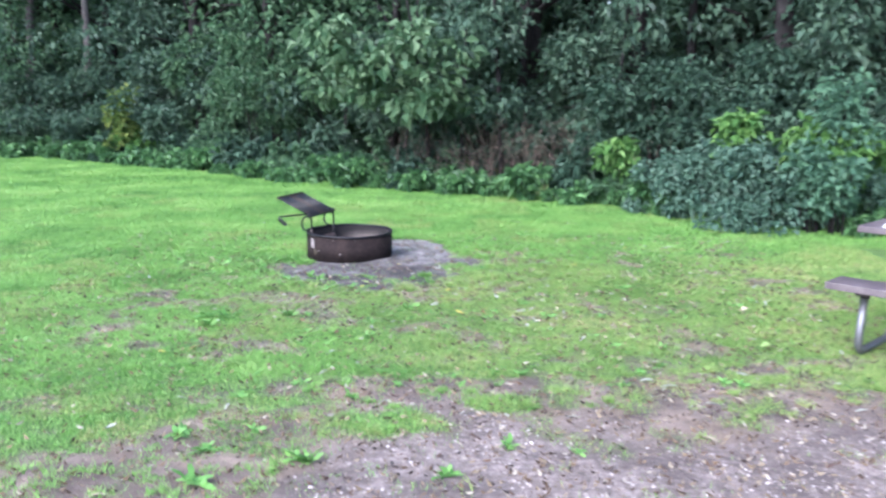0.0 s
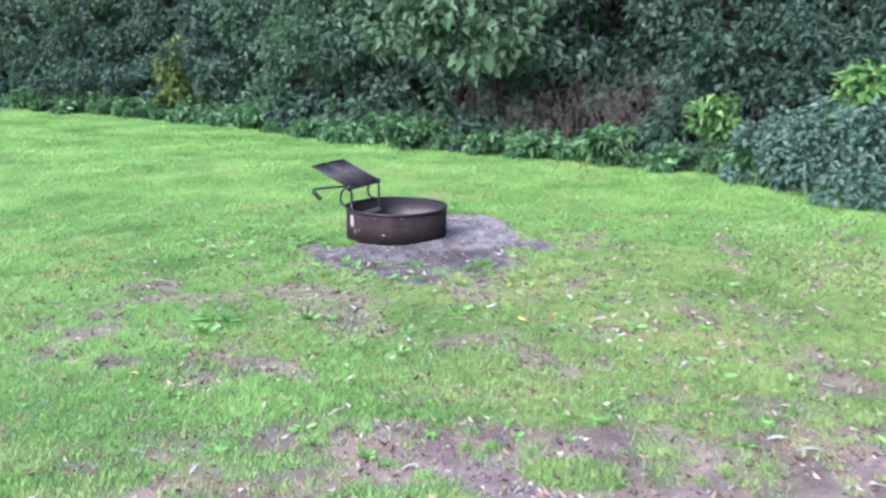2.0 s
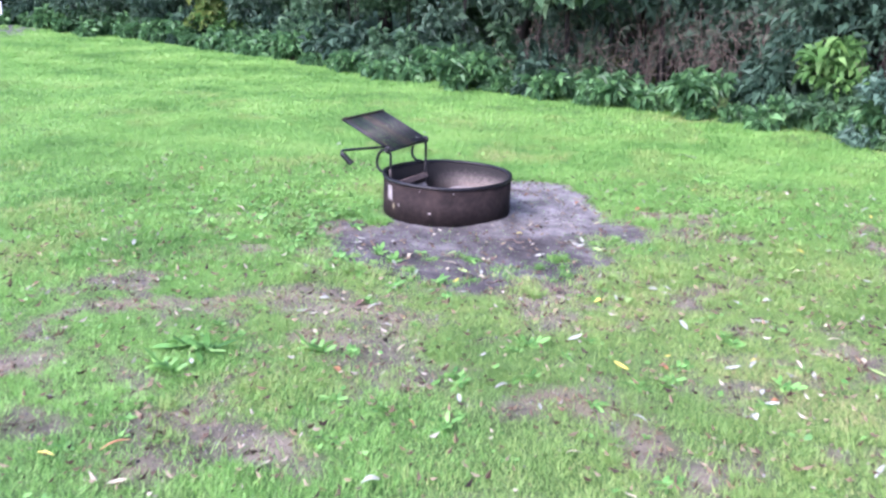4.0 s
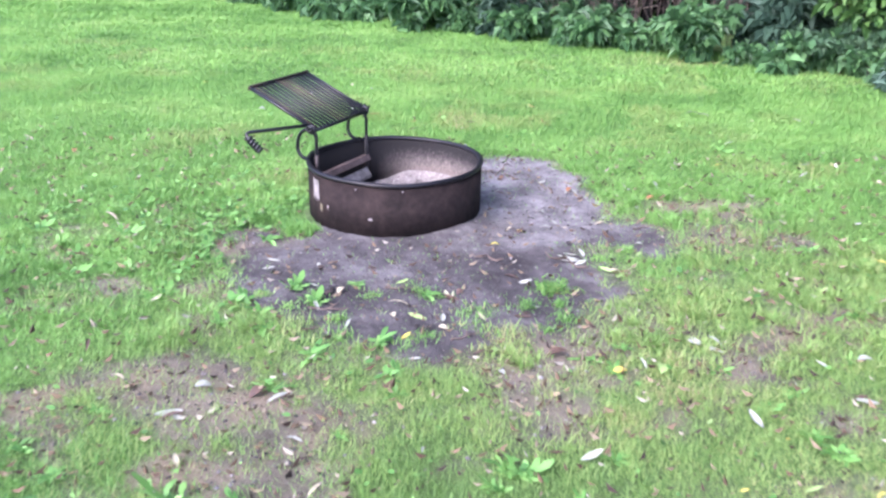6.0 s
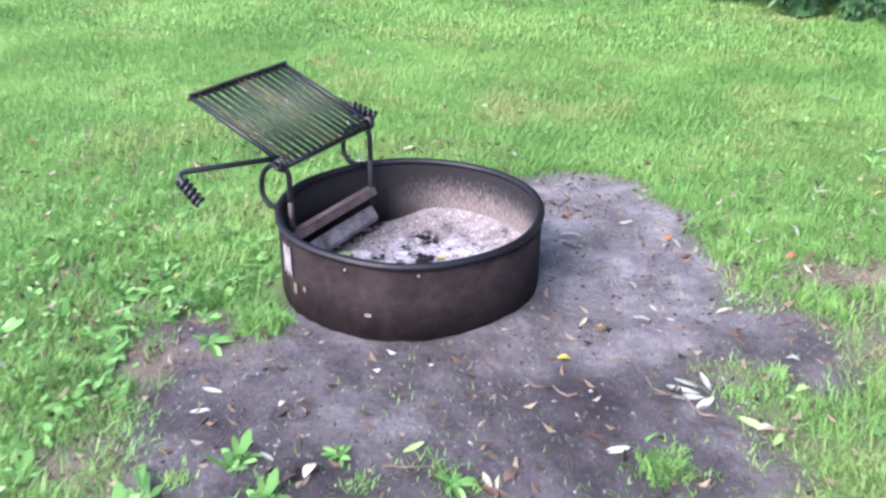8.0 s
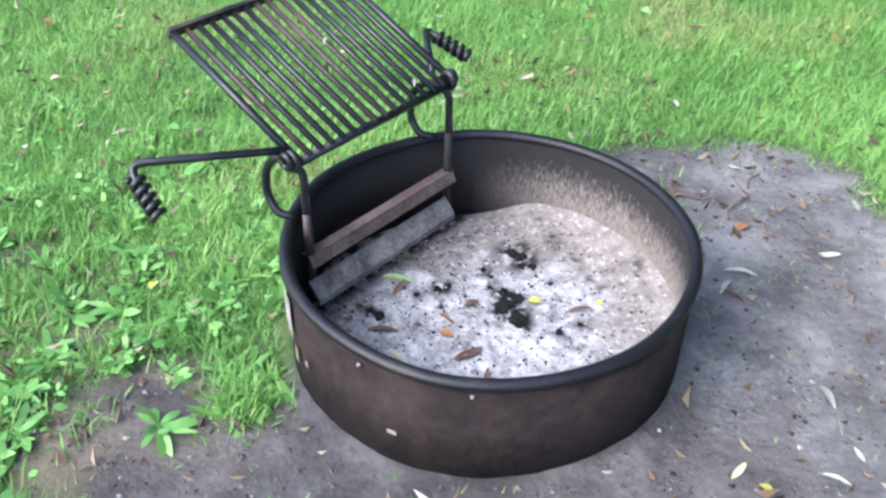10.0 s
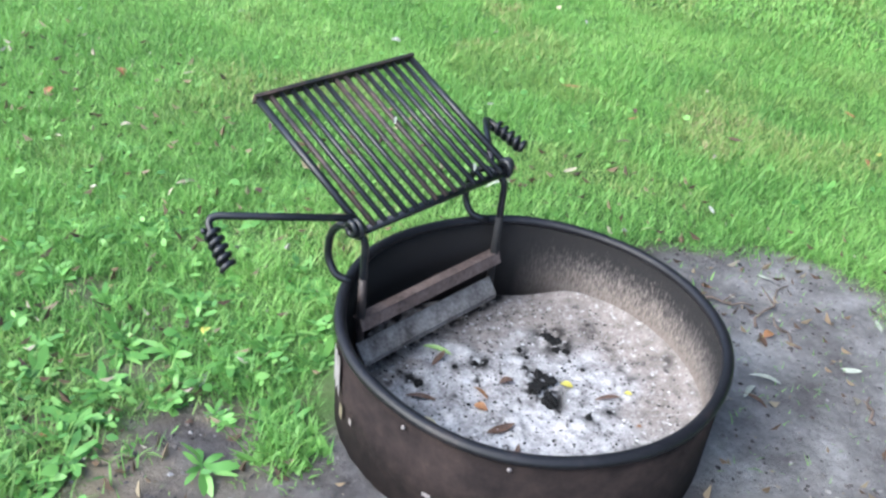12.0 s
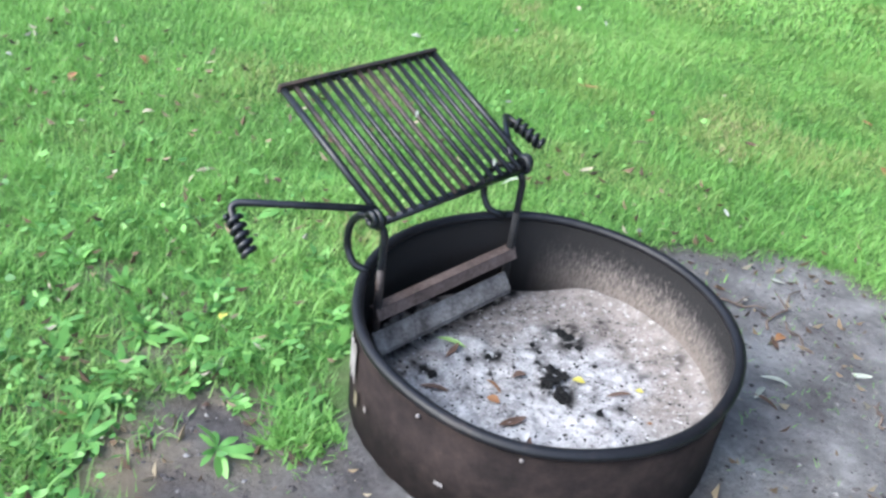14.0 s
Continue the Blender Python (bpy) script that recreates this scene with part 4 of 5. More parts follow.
for kind, x, y, size, turn, shape in (
        (2, -0.39, 8.16, 1.1, 10, 2), (0, -0.08, 8.09, 1.5, 140, 1), (0, -0.09, 8.06, 1.7, 165, 1), (0, -0.08, 8.03, 1.6, 190, 1), (0, -0.04, 8.01, 1.4, 225, 1), (0, -0.03, 8.10, 1.3, 110, 1), (5, 0.06, 7.93, 1.4, 150, 1), (1, 0.09, 7.90, 1.4, 10, 2), (5, 0.11, 7.87, 1.2, 60, 1),
        (0, -1.27, 7.80, 1.0, 5, 1), (0, -1.05, 7.65, 0.9, 150, 1), (0, -1.0, 7.47, 1.2, 120, 0), (1, -0.94, 7.62, 1.3, 70, 2), (0, -0.26, 7.80, 1.2, 5, 1), (3, -0.31, 7.83, 1.1, 150, 0), (0, -0.22, 7.58, 1.1, 15, 1), (3, -0.52, 7.61, 1.5, 170, 1), (1, -0.71, 7.53, 1.3, 5, 0),
        (5, -0.63, 7.43, 1.4, 165, 1), (0, -0.54, 7.44, 1.2, 95, 1), (1, -0.53, 7.35, 1.0, 170, 2), (0, -0.60, 7.13, 1.0, 170, 1), (5, -0.36, 7.21, 1.2, 5, 1), (0, 0.37, 7.30, 1.3, 150, 1), (0, 0.31, 7.33, 1.3, 120, 1), (2, 0.05, 7.10, 1.5, 20, 2), (5, 0.18, 7.12, 1.6, 80, 2),
        (3, -0.14, 7.21, 2.1, 20, 2), (0, -0.32, 7.06, 1.0, 130, 2), (0, -1.20, 6.85, 1.4, 30, 2), (1, -1.48, 6.88, 1.1, 150, 0), (3, -0.98, 7.27, 1.5, 5, 1), (0, -1.43, 8.26, 1.5, 68, 1), (1, -2.10, 8.22, 1.4, 150, 0), (1, -1.86, 7.62, 1.1, 170, 0), (0, -0.20, 9.09, 1.1, 5, 1),
        (4, -0.06, 8.97, 1.2, 60, 2), (0, -0.04, 8.94, 1.1, 120, 0), (0, 0.23, 8.96, 1.1, 80, 2), (4, 0.33, 8.88, 1.2, 30, 2), (2, 0.75, 9.44, 1.2, 10, 2), (0, 0.80, 10.7, 1.6, 20, 0), (0, 0.86, 10.66, 1.4, 150, 0), (3, -0.26, 7.48, 1.3, 5, 1), (0, -1.08, 7.86, 0.6, 60, 2),
        (0, -1.22, 6.68, 1.3, 150, 1), (3, -1.03, 6.84, 1.7, 50, 2), (1, -1.76, 6.59, 1.4, 160, 0), (0, -2.42, 7.45, 1.3, 110, 1), (0, -0.06, 6.62, 1.4, 30, 1), (0, 0.41, 6.85, 1.5, 110, 1), (2, 0.12, 6.35, 1.4, 150, 1), (0, 0.56, 6.45, 1.4, 20, 1), (0, 0.77, 7.02, 1.4, 170, 1),
        (0, 0.32, 7.35, 1.2, 120, 1), (0, 0.85, 7.29, 1.5, 10, 2), (4, -0.96, 6.12, 1.3, 140, 2), (1, -2.41, 7.11, 1.5, 70, 1), (0, -0.66, 5.37, 1.6, 20, 2), (0, -0.29, 4.55, 1.5, 20, 0), (5, 2.04, 5.57, 3.4, 20, 2), (1, 2.21, 6.56, 2.2, 30, 2), (1, 1.25, 4.09, 1.6, 130, 0),
        (0, 1.39, 4.55, 1.5, 150, 0), (0, 1.24, 4.83, 1.5, 170, 0), (0, 1.14, 4.93, 1.4, 10, 0), (0, 2.95, 9.41, 2.0, 40, 2), (5, 1.14, 6.55, 1.8, 140, 1), (0, -1.25, 6.70, 1.6, 30, 1), (1, -1.35, 3.40, 1.5, 10, 0), (0, -1.39, 3.89, 1.1, 30, 0), (3, -0.01, 3.86, 1.6, 100, 2),
        (4, -2.68, 9.48, 1.6, 160, 2), (4, -2.76, 9.23, 1.4, 100, 2), (2, -0.55, 9.13, 1.1, 150, 1), (4, -0.40, 9.13, 1.1, 60, 2), (3, -0.41, 9.10, 1.2, 110, 1), (3, -0.40, 8.85, 1.0, 175, 0), (1, -2.02, 8.96, 1.2, 70, 0), (2, -1.59, 8.44, 1.0, 100, 2), (1, -1.81, 8.06, 1.5, 30, 1),
        (2, -2.69, 11.15, 1.2, 60, 2), (4, -1.28, 10.34, 1.5, 10, 1), (0, 0.32, 10.0, 1.3, 60, 1), (4, -1.5, 5.42, 1.6, 30, 0)):
    fallen_leaf(kind, x, y, size, turn, shape)
made = 0
while made < 110:
    x, y = rng.uniform(-1.6, 3.0), rng.uniform(4.3, 9.6)
    if math.hypot(x - RING.x, y - RING.y) > 0.5:
        fallen_leaf(int(rng.choice(2, p=[0.7, 0.3])), x, y, rng.uniform(0.8, 1.35), rng.uniform(0, 360), int(rng.choice(2)))
        made += 1
made = 0
while made < 190:
    x, y = rng.uniform(-3.2, 2.8), rng.uniform(3.6, 11.5)
    dens = 0.25 + 0.75 * math.exp(-((x - 0.1) / 1.2) ** 2 - ((y - 7.3) / 1.6) ** 2)
    if rng.uniform() > dens or math.hypot(x - RING.x, y - RING.y) < 0.47:
        continue
    fallen_leaf(int(rng.choice(6, p=[0.30, 0.17, 0.09, 0.25, 0.11, 0.08])), x, y, rng.uniform(0.5, 1.15), rng.uniform(0, 360), int(rng.choice(3)))
    made += 1
for kind, x, y, size, turn, shape in ((3, -0.001, -0.11, 1.4, 55, 1), (5, -0.215, 0.05, 1.1, 10, 0), (3, -0.20, 0.02, 1.0, 80, 1), (2, 0.083, 0.085, 0.8, 10, 2), (4, -0.078, -0.029, 0.8, 150, 0), (4, -0.061, -0.072, 0.9, 170, 2),
                                      (3, -0.185, -0.106, 1.1, 20, 0), (2, 0.213, 0.126, 0.5, 0, 2), (3, 0.175, 0.097, 0.9, 30, 0), (4, 0.261, 0.032, 0.5, 20, 2), (3, -0.04, 0.03, 0.9, 40, 2), (3, 0.05, -0.15, 0.7, 100, 1), (1, -0.13, -0.17, 0.9, 150, 0)):
    tagged(fallen_leaf(kind, RING.x + x, RING.y + y, size, turn, shape, ash_z(x, y) + 0.006), FALLEN[kind][1].replace("on the ground", "on the ash"), "leaf", "leaves in the ash")
# two scraps caught on the grate
for x, y, z in ((-1.31, 8.78, 0.478), (-1.12, 8.80, 0.408)):
    tagged(fallen_leaf(0, x, y, 0.6, 110, 0, z + 0.006, (0, 0)), "pale scrap of leaf caught on the grate", "leaf")


def twig(x, y, length, turn, rad=0.004):
    bm = bmesh.new()
    pts = [(length * (k / 6 - 0.5), 0.05 * length * math.sin(k * 1.7 + x), 0.006 * math.sin(k * 2 + y)) for k in range(7)]
    tube(bm, pts, [rad * (1 - 0.08 * k) for k in range(7)], 6)
    tube(bm, [pts[3], (pts[3][0] + 0.15 * length, 0.13 * length, 0.01), (pts[3][0] + 0.22 * length, 0.2 * length, 0.012)], [rad * 0.7, rad * 0.5, rad * 0.3], 5)
    ob = part("twig", bm, TWIG)
    ob.matrix_world = pose(x, y, float(ground_z(x, y)) + 0.008, 0, 0, turn)
    tagged(ob, "thin grey-brown fallen twig on the ground", "twig", "twigs")


for x, y, length, turn in ((-0.41, 9.27, 0.24, 76), (-0.53, 9.22, 0.16, 10), (-0.36, 9.16, 0.12, 130), (-0.1, 8.02, 0.22, 140), (-0.72, 7.66, 0.12, 10), (-0.95, 7.45, 0.14, 5), (-0.42, 8.02, 0.14, 160), (0.35, 7.7, 0.12, 80), (-1.3, 6.0, 0.12, 40),
                           (-0.9, 5.2, 0.15, 170), (0.9, 5.3, 0.13, 60), (0.25, 8.45, 0.10, 30), (1.2, 6.4, 0.12, 110), (-0.15, 8.95, 0.09, 100), (-0.45, 7.3, 0.12, 40)):
    twig(x, y, length, turn)


# ---- broad-leaved lawn weeds ----
def oval_leaves(base, along, nrm, length, width, droop=0.2):
    """Rounded leaves on a short stalk."""
    side = np.cross(nrm, along)
    L, W = length[:, None], width[:, None]

    def at(q):
        return base + along * L * q + nrm * L * (0.12 * q - droop * q * q)
    V = np.stack([at(0.0), at(0.36) - side * W * 0.40, at(0.36) + side * W * 0.40, at(0.66) - side * W * 0.5, at(0.66) + side * W * 0.5, at(0.92) - side * W * 0.26, at(0.92) + side * W * 0.26, at(1.02)], 1)
    F = np.array([[0, 2, 1], [1, 2, 4], [1, 4, 3], [3, 4, 6], [3, 6, 5], [5, 6, 7]])
    return V.reshape(-1, 3), (F[None] + (np.arange(len(base)) * 8)[:, None, None]).reshape(-1, 3)


def rosette(n, reach, tall, spread):
    """A low plant: leaves of many sizes on stalks that rise from a few crowns close together."""
    a = np.arange(n) * 2.4 + rng.uniform(-0.5, 0.5, n)
    rise = rng.uniform(0.05, 1.1, n) * tall
    along = unit(np.stack([np.cos(a), np.sin(a), rise], 1))
    nrm = unit(np.cross(along, np.cross(np.array([0, 0, 1.0])[None].repeat(n, 0), along)) + rng.normal(0, 0.25, (n, 3)))
    length = reach * rng.uniform(0.4, 1.2, n)
    r, c = spread * np.sqrt(rng.uniform(0, 1, n)), rng.uniform(0, 6.28, n)
    base = np.stack([r * np.cos(c), r * np.sin(c), rng.uniform(0, 0.012, n)], 1)
    V, F = oval_leaves(base, along, nrm, length, length * rng.uniform(0.26, 0.46, n), 0.4)
    me = mesh_of("broadleaf_weed", V, np.where(F % 8 == 0, 0, F), WEED, True)
    me.attributes.new("tone", "FLOAT", "POINT").data.foreach_set("value", np.repeat(rng.uniform(0, 1, n), 8).astype(np.float32))
    return me


def weed_cover():
    n = 44000
    x, y = rng.uniform(-3.6, 1.8, n), rng.uniform(4.6, 10.6, n)
    g, a, s = covers(x, y)
    thick = step(fbm(x, y, 3.2, 55), 0.42, 0.6)
    left = np.exp(-((x + 1.7) / 0.55) ** 2 - ((y - 8.2) / 0.55) ** 2)
    keep = rng.uniform(0, 1, n) < thick * (0.05 + 0.95 * left) * (0.2 + 0.8 * g) * (a < 0.3)
    keep &= np.hypot(x - RING.x, y - RING.y) > 0.46
    x, y = x[keep], y[keep]
    n = len(x)
    ang = rng.uniform(0, 6.28, n)
    along = unit(np.stack([np.cos(ang), np.sin(ang), rng.normal(0.15, 0.25, n)], 1))
    nrm = unit(np.array([0, 0, 1.0]) + rng.normal(0, 0.35, (n, 3)))
    nrm = unit(nrm - along * (nrm * along).sum(1, keepdims=True))
    length = rng.uniform(0.012, 0.034, n)
    base = np.stack([x, y, ground_z(x, y) + rng.uniform(0.010, 0.045, n)], 1)
    me = mesh_of("weed_cover", *oval_leaves(base, along, nrm, length, length * rng.uniform(0.5, 0.75, n)), WEED, True)
    me.attributes.new("tone", "FLOAT", "POINT").data.foreach_set("value", np.repeat(rng.uniform(0, 1, n), 8).astype(np.float32))
    tagged(new("weed_cover", me), "low carpet of small round-leaved weeds among grass", "weeds", kind="stuff")


ROSETTES = [rosette(16, 0.075, 0.8, 0.03), rosette(24, 0.07, 1.2, 0.06), rosette(13, 0.07, 0.7, 0.02), rosette(30, 0.08, 1.3, 0.05)]
made = 0
for x, y, k in ((-1.0, 3.55, 1.2), (-0.6, 3.78, 1.15), (0.03, 3.66, 1.0), (0.3, 3.98, 0.7), (-1.05, 3.9, 1.0), (-1.21, 4.07, 0.9), (0.61, 3.92, 0.6), (-1.53, 6.19, 1.3), (-1.62, 6.24, 1.0), (-1.09, 6.28, 1.1), (-1.59, 5.99, 1.1), (-0.92, 7.09, 0.8),
                (-1.12, 7.62, 0.7), (-1.28, 7.45, 0.9), (-0.62, 7.62, 0.6), (-1.02, 7.5, 0.7), (-0.72, 7.2, 0.8)):
    ob = new("broadleaf_weed", ROSETTES[int(k * 10) % 4])
    ob.matrix_world = pose(x, y, float(ground_z(x, y)) + 0.002, 0, 0, 200 * k) @ Matrix.Scale(k, 4)
    tagged(ob, "broad-leaved plantain on bare gravelly earth", "weed", "lawn weeds")
for x, y, k in ((-1.36, 8.10, 1.05), (-1.33, 8.27, 0.8), (-1.67, 8.21, 0.9), (-1.74, 8.33, 1.0), (-1.54, 8.76, 0.9), (-1.27, 8.30, 0.75), (-1.67, 8.08, 1.0), (-1.81, 8.14, 0.9), (-1.62, 8.36, 1.1), (-1.50, 8.38, 1.2), (-1.56, 8.30, 0.9), (-1.41, 8.42, 0.9), (-1.36, 8.58, 1.0), (-1.45, 8.70, 0.8),
                (-1.88, 8.22, 0.9), (-1.95, 8.05, 1.0), (-1.60, 7.95, 0.9), (-1.78, 7.92, 0.9), (-1.50, 7.85, 0.7), (-1.32, 8.48, 0.8), (-1.70, 8.52, 0.8), (-2.05, 8.45, 0.9)):
    ob = new("broadleaf_weed", ROSETTES[int(k * 100 + x * 37) % 4])
    ob.matrix_world = pose(x, y, float(ground_z(x, y)) + 0.004, 0, 0, 700 * x) @ Matrix.Scale(0.72 * k, 4)
    tagged(ob, "large broad-leaved weed with fresh wet leaves beside the ring", "weed", "lawn weeds")
while made < 245:
    if made < 100:
        x, y = rng.normal(-1.75, 0.4), rng.normal(8.25, 0.45)
    elif made < 170:
        x, y = rng.uniform(-3.0, 2.6), rng.uniform(3.7, 10.5)
    else:
        x, y = rng.normal(0.1, 1.1), rng.uniform(4.6, 7.3)
    g, a, s = (float(q[0]) for q in covers(np.array([x]), np.array([y])))
    if math.hypot(x - RING.x, y - RING.y) < 0.47 or (a > 0.3 and rng.uniform() < (0.8 if y < 7.9 else 1.0)) or rng.uniform() < 0.9 * s:
        continue
    ob = new("broadleaf_weed", ROSETTES[made % 4])
    k = rng.uniform(0.3, 0.75)
    ob.matrix_world = pose(x, y, float(ground_z(x, y)) + 0.002, 0, 0, rng.uniform(0, 360)) @ Matrix.Diagonal((k, k, k * 0.8, 1))
    tagged(ob, "fresh green broad-leaved weed growing in the lawn", "weed", "lawn weeds")
    made += 1


weed_cover()


# ---- woods ----
def leaf_cloud(name, centres, radii, per_clump, size, material, droop=0.3, flat=0.75, width=0.55):
    """A crown: leaves strewn through many clumps, facing up and out, tips hanging."""
    C, S = np.asarray(centres, float), np.asarray(radii, float)
    n = len(C) * per_clump
    d = unit(rng.normal(0, 1, (n, 3)))
    r = rng.uniform(0.15, 1.0, n) ** 0.5
    which = np.repeat(np.arange(len(C)), per_clump)
    base = C[which] + d * (S[which] * r)[:, None] * np.array([1, 1, flat])
    base[:, 2] = np.maximum(base[:, 2], 0.03)
    along = unit(d * np.array([1, 1, 0.3]) + rng.normal(0, 0.55, (n, 3)) + np.array([0, 0, -droop]))
    up = unit(np.array([0, 0, 0.9]) + 0.5 * d + rng.normal(0, 0.35, (n, 3)))
    nrm = unit(up - along * (up * along).sum(1, keepdims=True))
    length = size * rng.uniform(0.6, 1.3, n)
    return mesh_of(name, *leaf_shapes(base, along, nrm, length, length * width * rng.uniform(0.8, 1.2, n)), material)


def tree(x, y, height, girth, low, crown_r, clumps, per_clump, leaf, material, label, lean=0.0, seed=0, shift=(0, 0)):
    r2 = random.Random(seed)
    t = tagged(new("tree"), label, "tree", "woodland trees")
    bm = bmesh.new()
    pts = [(lean * q * height + 0.12 * math.sin(q * 5 + seed), 0.12 * math.cos(q * 4 + seed), height * q - 0.05) for q in (k / 9 for k in range(10))]
    tube(bm, pts, [girth * (1.25 if k == 0 else 1.0 - 0.085 * k) for k in range(10)], 10)
    C, S = [], []
    for k in range(clumps):
        q = low + (1 - low) * (k + r2.random()) / clumps
        a = r2.uniform(0, 6.28)
        reach = crown_r * (0.35 + 0.65 * r2.random()) * (1.0 if q < 0.75 else 0.65)
        i = min(8, int(q * 9))
        p = Vector(pts[i])
        c = (p.x + reach * math.cos(a) + shift[0], p.y + reach * math.sin(a) + shift[1], height * q + r2.uniform(-0.2, 0.3))
        C.append(c)
        S.append(crown_r * r2.uniform(0.24, 0.42))
        if k % 2 == 0:
            m = (p + Vector(c)) / 2 + Vector((0, 0, 0.15))
            tube(bm, [p - Vector((0, 0, 0.3)), m, c], [girth * 0.3, girth * 0.2, 0.008], 6)
    part("trunk", bm, BARK, t)
    crown = new("crown", leaf_cloud("crown", C, S, per_clump, leaf, material))
    crown.parent = t
    t.matrix_world = pose(x, y, 0)
    return t


def shrub(x, y, height, spread, stems, clumps, per_clump, leaf, material, label, name="shrub", group="", low=0.12, droop=0.3, category="shrub"):
    t = tagged(new(name), label, category, group)
    C, S = [], []
    for k in range(clumps):
        a, q = rng.uniform(0, 6.28), rng.uniform(low, 1.0)
        r = spread * math.sqrt(rng.uniform(0, 1)) * math.sqrt(max(0.08, 1 - (q - 0.25) ** 2 * 1.2))
        C.append((r * math.cos(a), r * math.sin(a), height * q * 0.9))
        S.append(max(spread, height * 0.5) * rng.uniform(0.2, 0.34))
        if k < stems:
            bm = bmesh.new()
            tube(bm, [(0.1 * math.cos(a), 0.1 * math.sin(a), -0.03), (r * 0.4 * math.cos(a), r * 0.4 * math.sin(a), height * q * 0.5), C[-1]], [0.014, 0.010, 0.004], 6)
            part("stem", bm, BARK, t)
    leaves = new("foliage", leaf_cloud("foliage", C, S, per_clump, leaf, material, droop))
    leaves.parent = t
    t.matrix_world = pose(x, y, 0)
    return t


# trees behind the edge: a few built, the rest copied, turned and scaled
T_DARK = tree(-7.6, 21.2, 9.0, 0.13, 0.16, 2.3, 44, 150, 0.15, LEAF_DARK, "dark green woodland tree with a slim grey trunk", 0.01, 1)
T_MID = tree(-3.4, 18.6, 8.5, 0.11, 0.10, 2.2, 44, 150, 0.14, LEAF_MID, "mid-green broad-leaved tree at the edge of the woods", 0.0, 2)
T_TEAL = tree(3.9, 14.6, 7.5, 0.09, 0.10, 2.2, 44, 170, 0.13, LEAF_TEAL, "bluish green tree with low hanging boughs", 0.0, 3)
for k, (src, x, y, turn, size) in enumerate((
        (T_DARK, -9.0, 21.6, 80, 1.1), (T_DARK, -11.8, 22.3, 200, 1.0), (T_MID, -10.2, 24.0, 50, 1.1), (T_MID, -10.9, 20.9, 170, 0.85), (T_MID, -9.3, 20.6, 20, 0.8), (T_DARK, -5.4, 20.3, 140, 1.0), (T_MID, -5.6, 22.5, 250, 1.15), (T_DARK, -2.4, 20.6, 10, 1.1),
        (T_MID, -1.0, 17.2, 100, 0.95), (T_DARK, 0.7, 18.6, 300, 1.1), (T_DARK, 1.4, 15.9, 160, 1.0), (T_MID, 2.6, 17.6, 30, 1.05), (T_DARK, 5.0, 14.2, 120, 1.1), (T_DARK, 4.6, 16.8, 70, 1.1),
        (T_DARK, 6.7, 14.6, 200, 1.0), (T_DARK, 6.6, 12.6, 260, 0.95), (T_DARK, 8.6, 12.8, 20, 1.1), (T_MID, 9.0, 15.6, 130, 1.1), (T_DARK, -14.6, 23.2, 10, 1.1), (T_MID, -13.2, 26.0, 90, 1.1),
        (T_DARK, -7.6, 25.2, 180, 1.2), (T_DARK, -3.6, 24.4, 45, 1.2), (T_DARK, 0.2, 22.4, 220, 1.2), (T_DARK, 3.9, 20.8, 330, 1.2), (T_DARK, 7.4, 18.6, 110, 1.2), (T_DARK, 10.9, 14.0, 60, 1.1),
        (T_DARK, -17.2, 24.6, 30, 1.1), (T_MID, -19.0, 26.0, 140, 1.1), (T_DARK, -16.4, 26.4, 250, 1.0))):
    copy_thing(src, pose(x, y, 0, 0, 0, turn) @ Matrix.Scale(size, 4))
tree(1.5, 16.4, 7.0, 0.08, 0.12, 1.8, 22, 150, 0.13, LEAF_DARK, "dark-trunked tree standing among shrubs", 0.0, 8)

# added tall trees, crowns unseen, overhanging the edge to shade the right lawn
T_SHADE = tree(3.0, 14.8, 15.0, 0.17, 0.36, 3.6, 56, 110, 0.30, LEAF_DARK, "tall dark green tree, its high unseen crown added to shade the lawn", 0.0, 12)
# of these only the trunk at (4.7, 12.9) is in view
for x, y, turn, size in ((6.2, 12.9, 40, 1.0), (9.4, 11.6, 160, 1.0), (12.5, 9.6, 90, 1.0), (5.2, 16.6, 200, 1.05), (1.4, 16.4, 300, 1.0), (4.7, 12.9, 120, 0.85), (6.9, 10.6, 250, 1.2), (8.8, 9.2, 20, 1.15), (10.6, 7.6, 130, 1.1), (3.2, 16.0, 330, 1.15)):
    copy_thing(T_SHADE, pose(x, y, 0, 0, 0, turn) @ Matrix.Scale(size, 4))

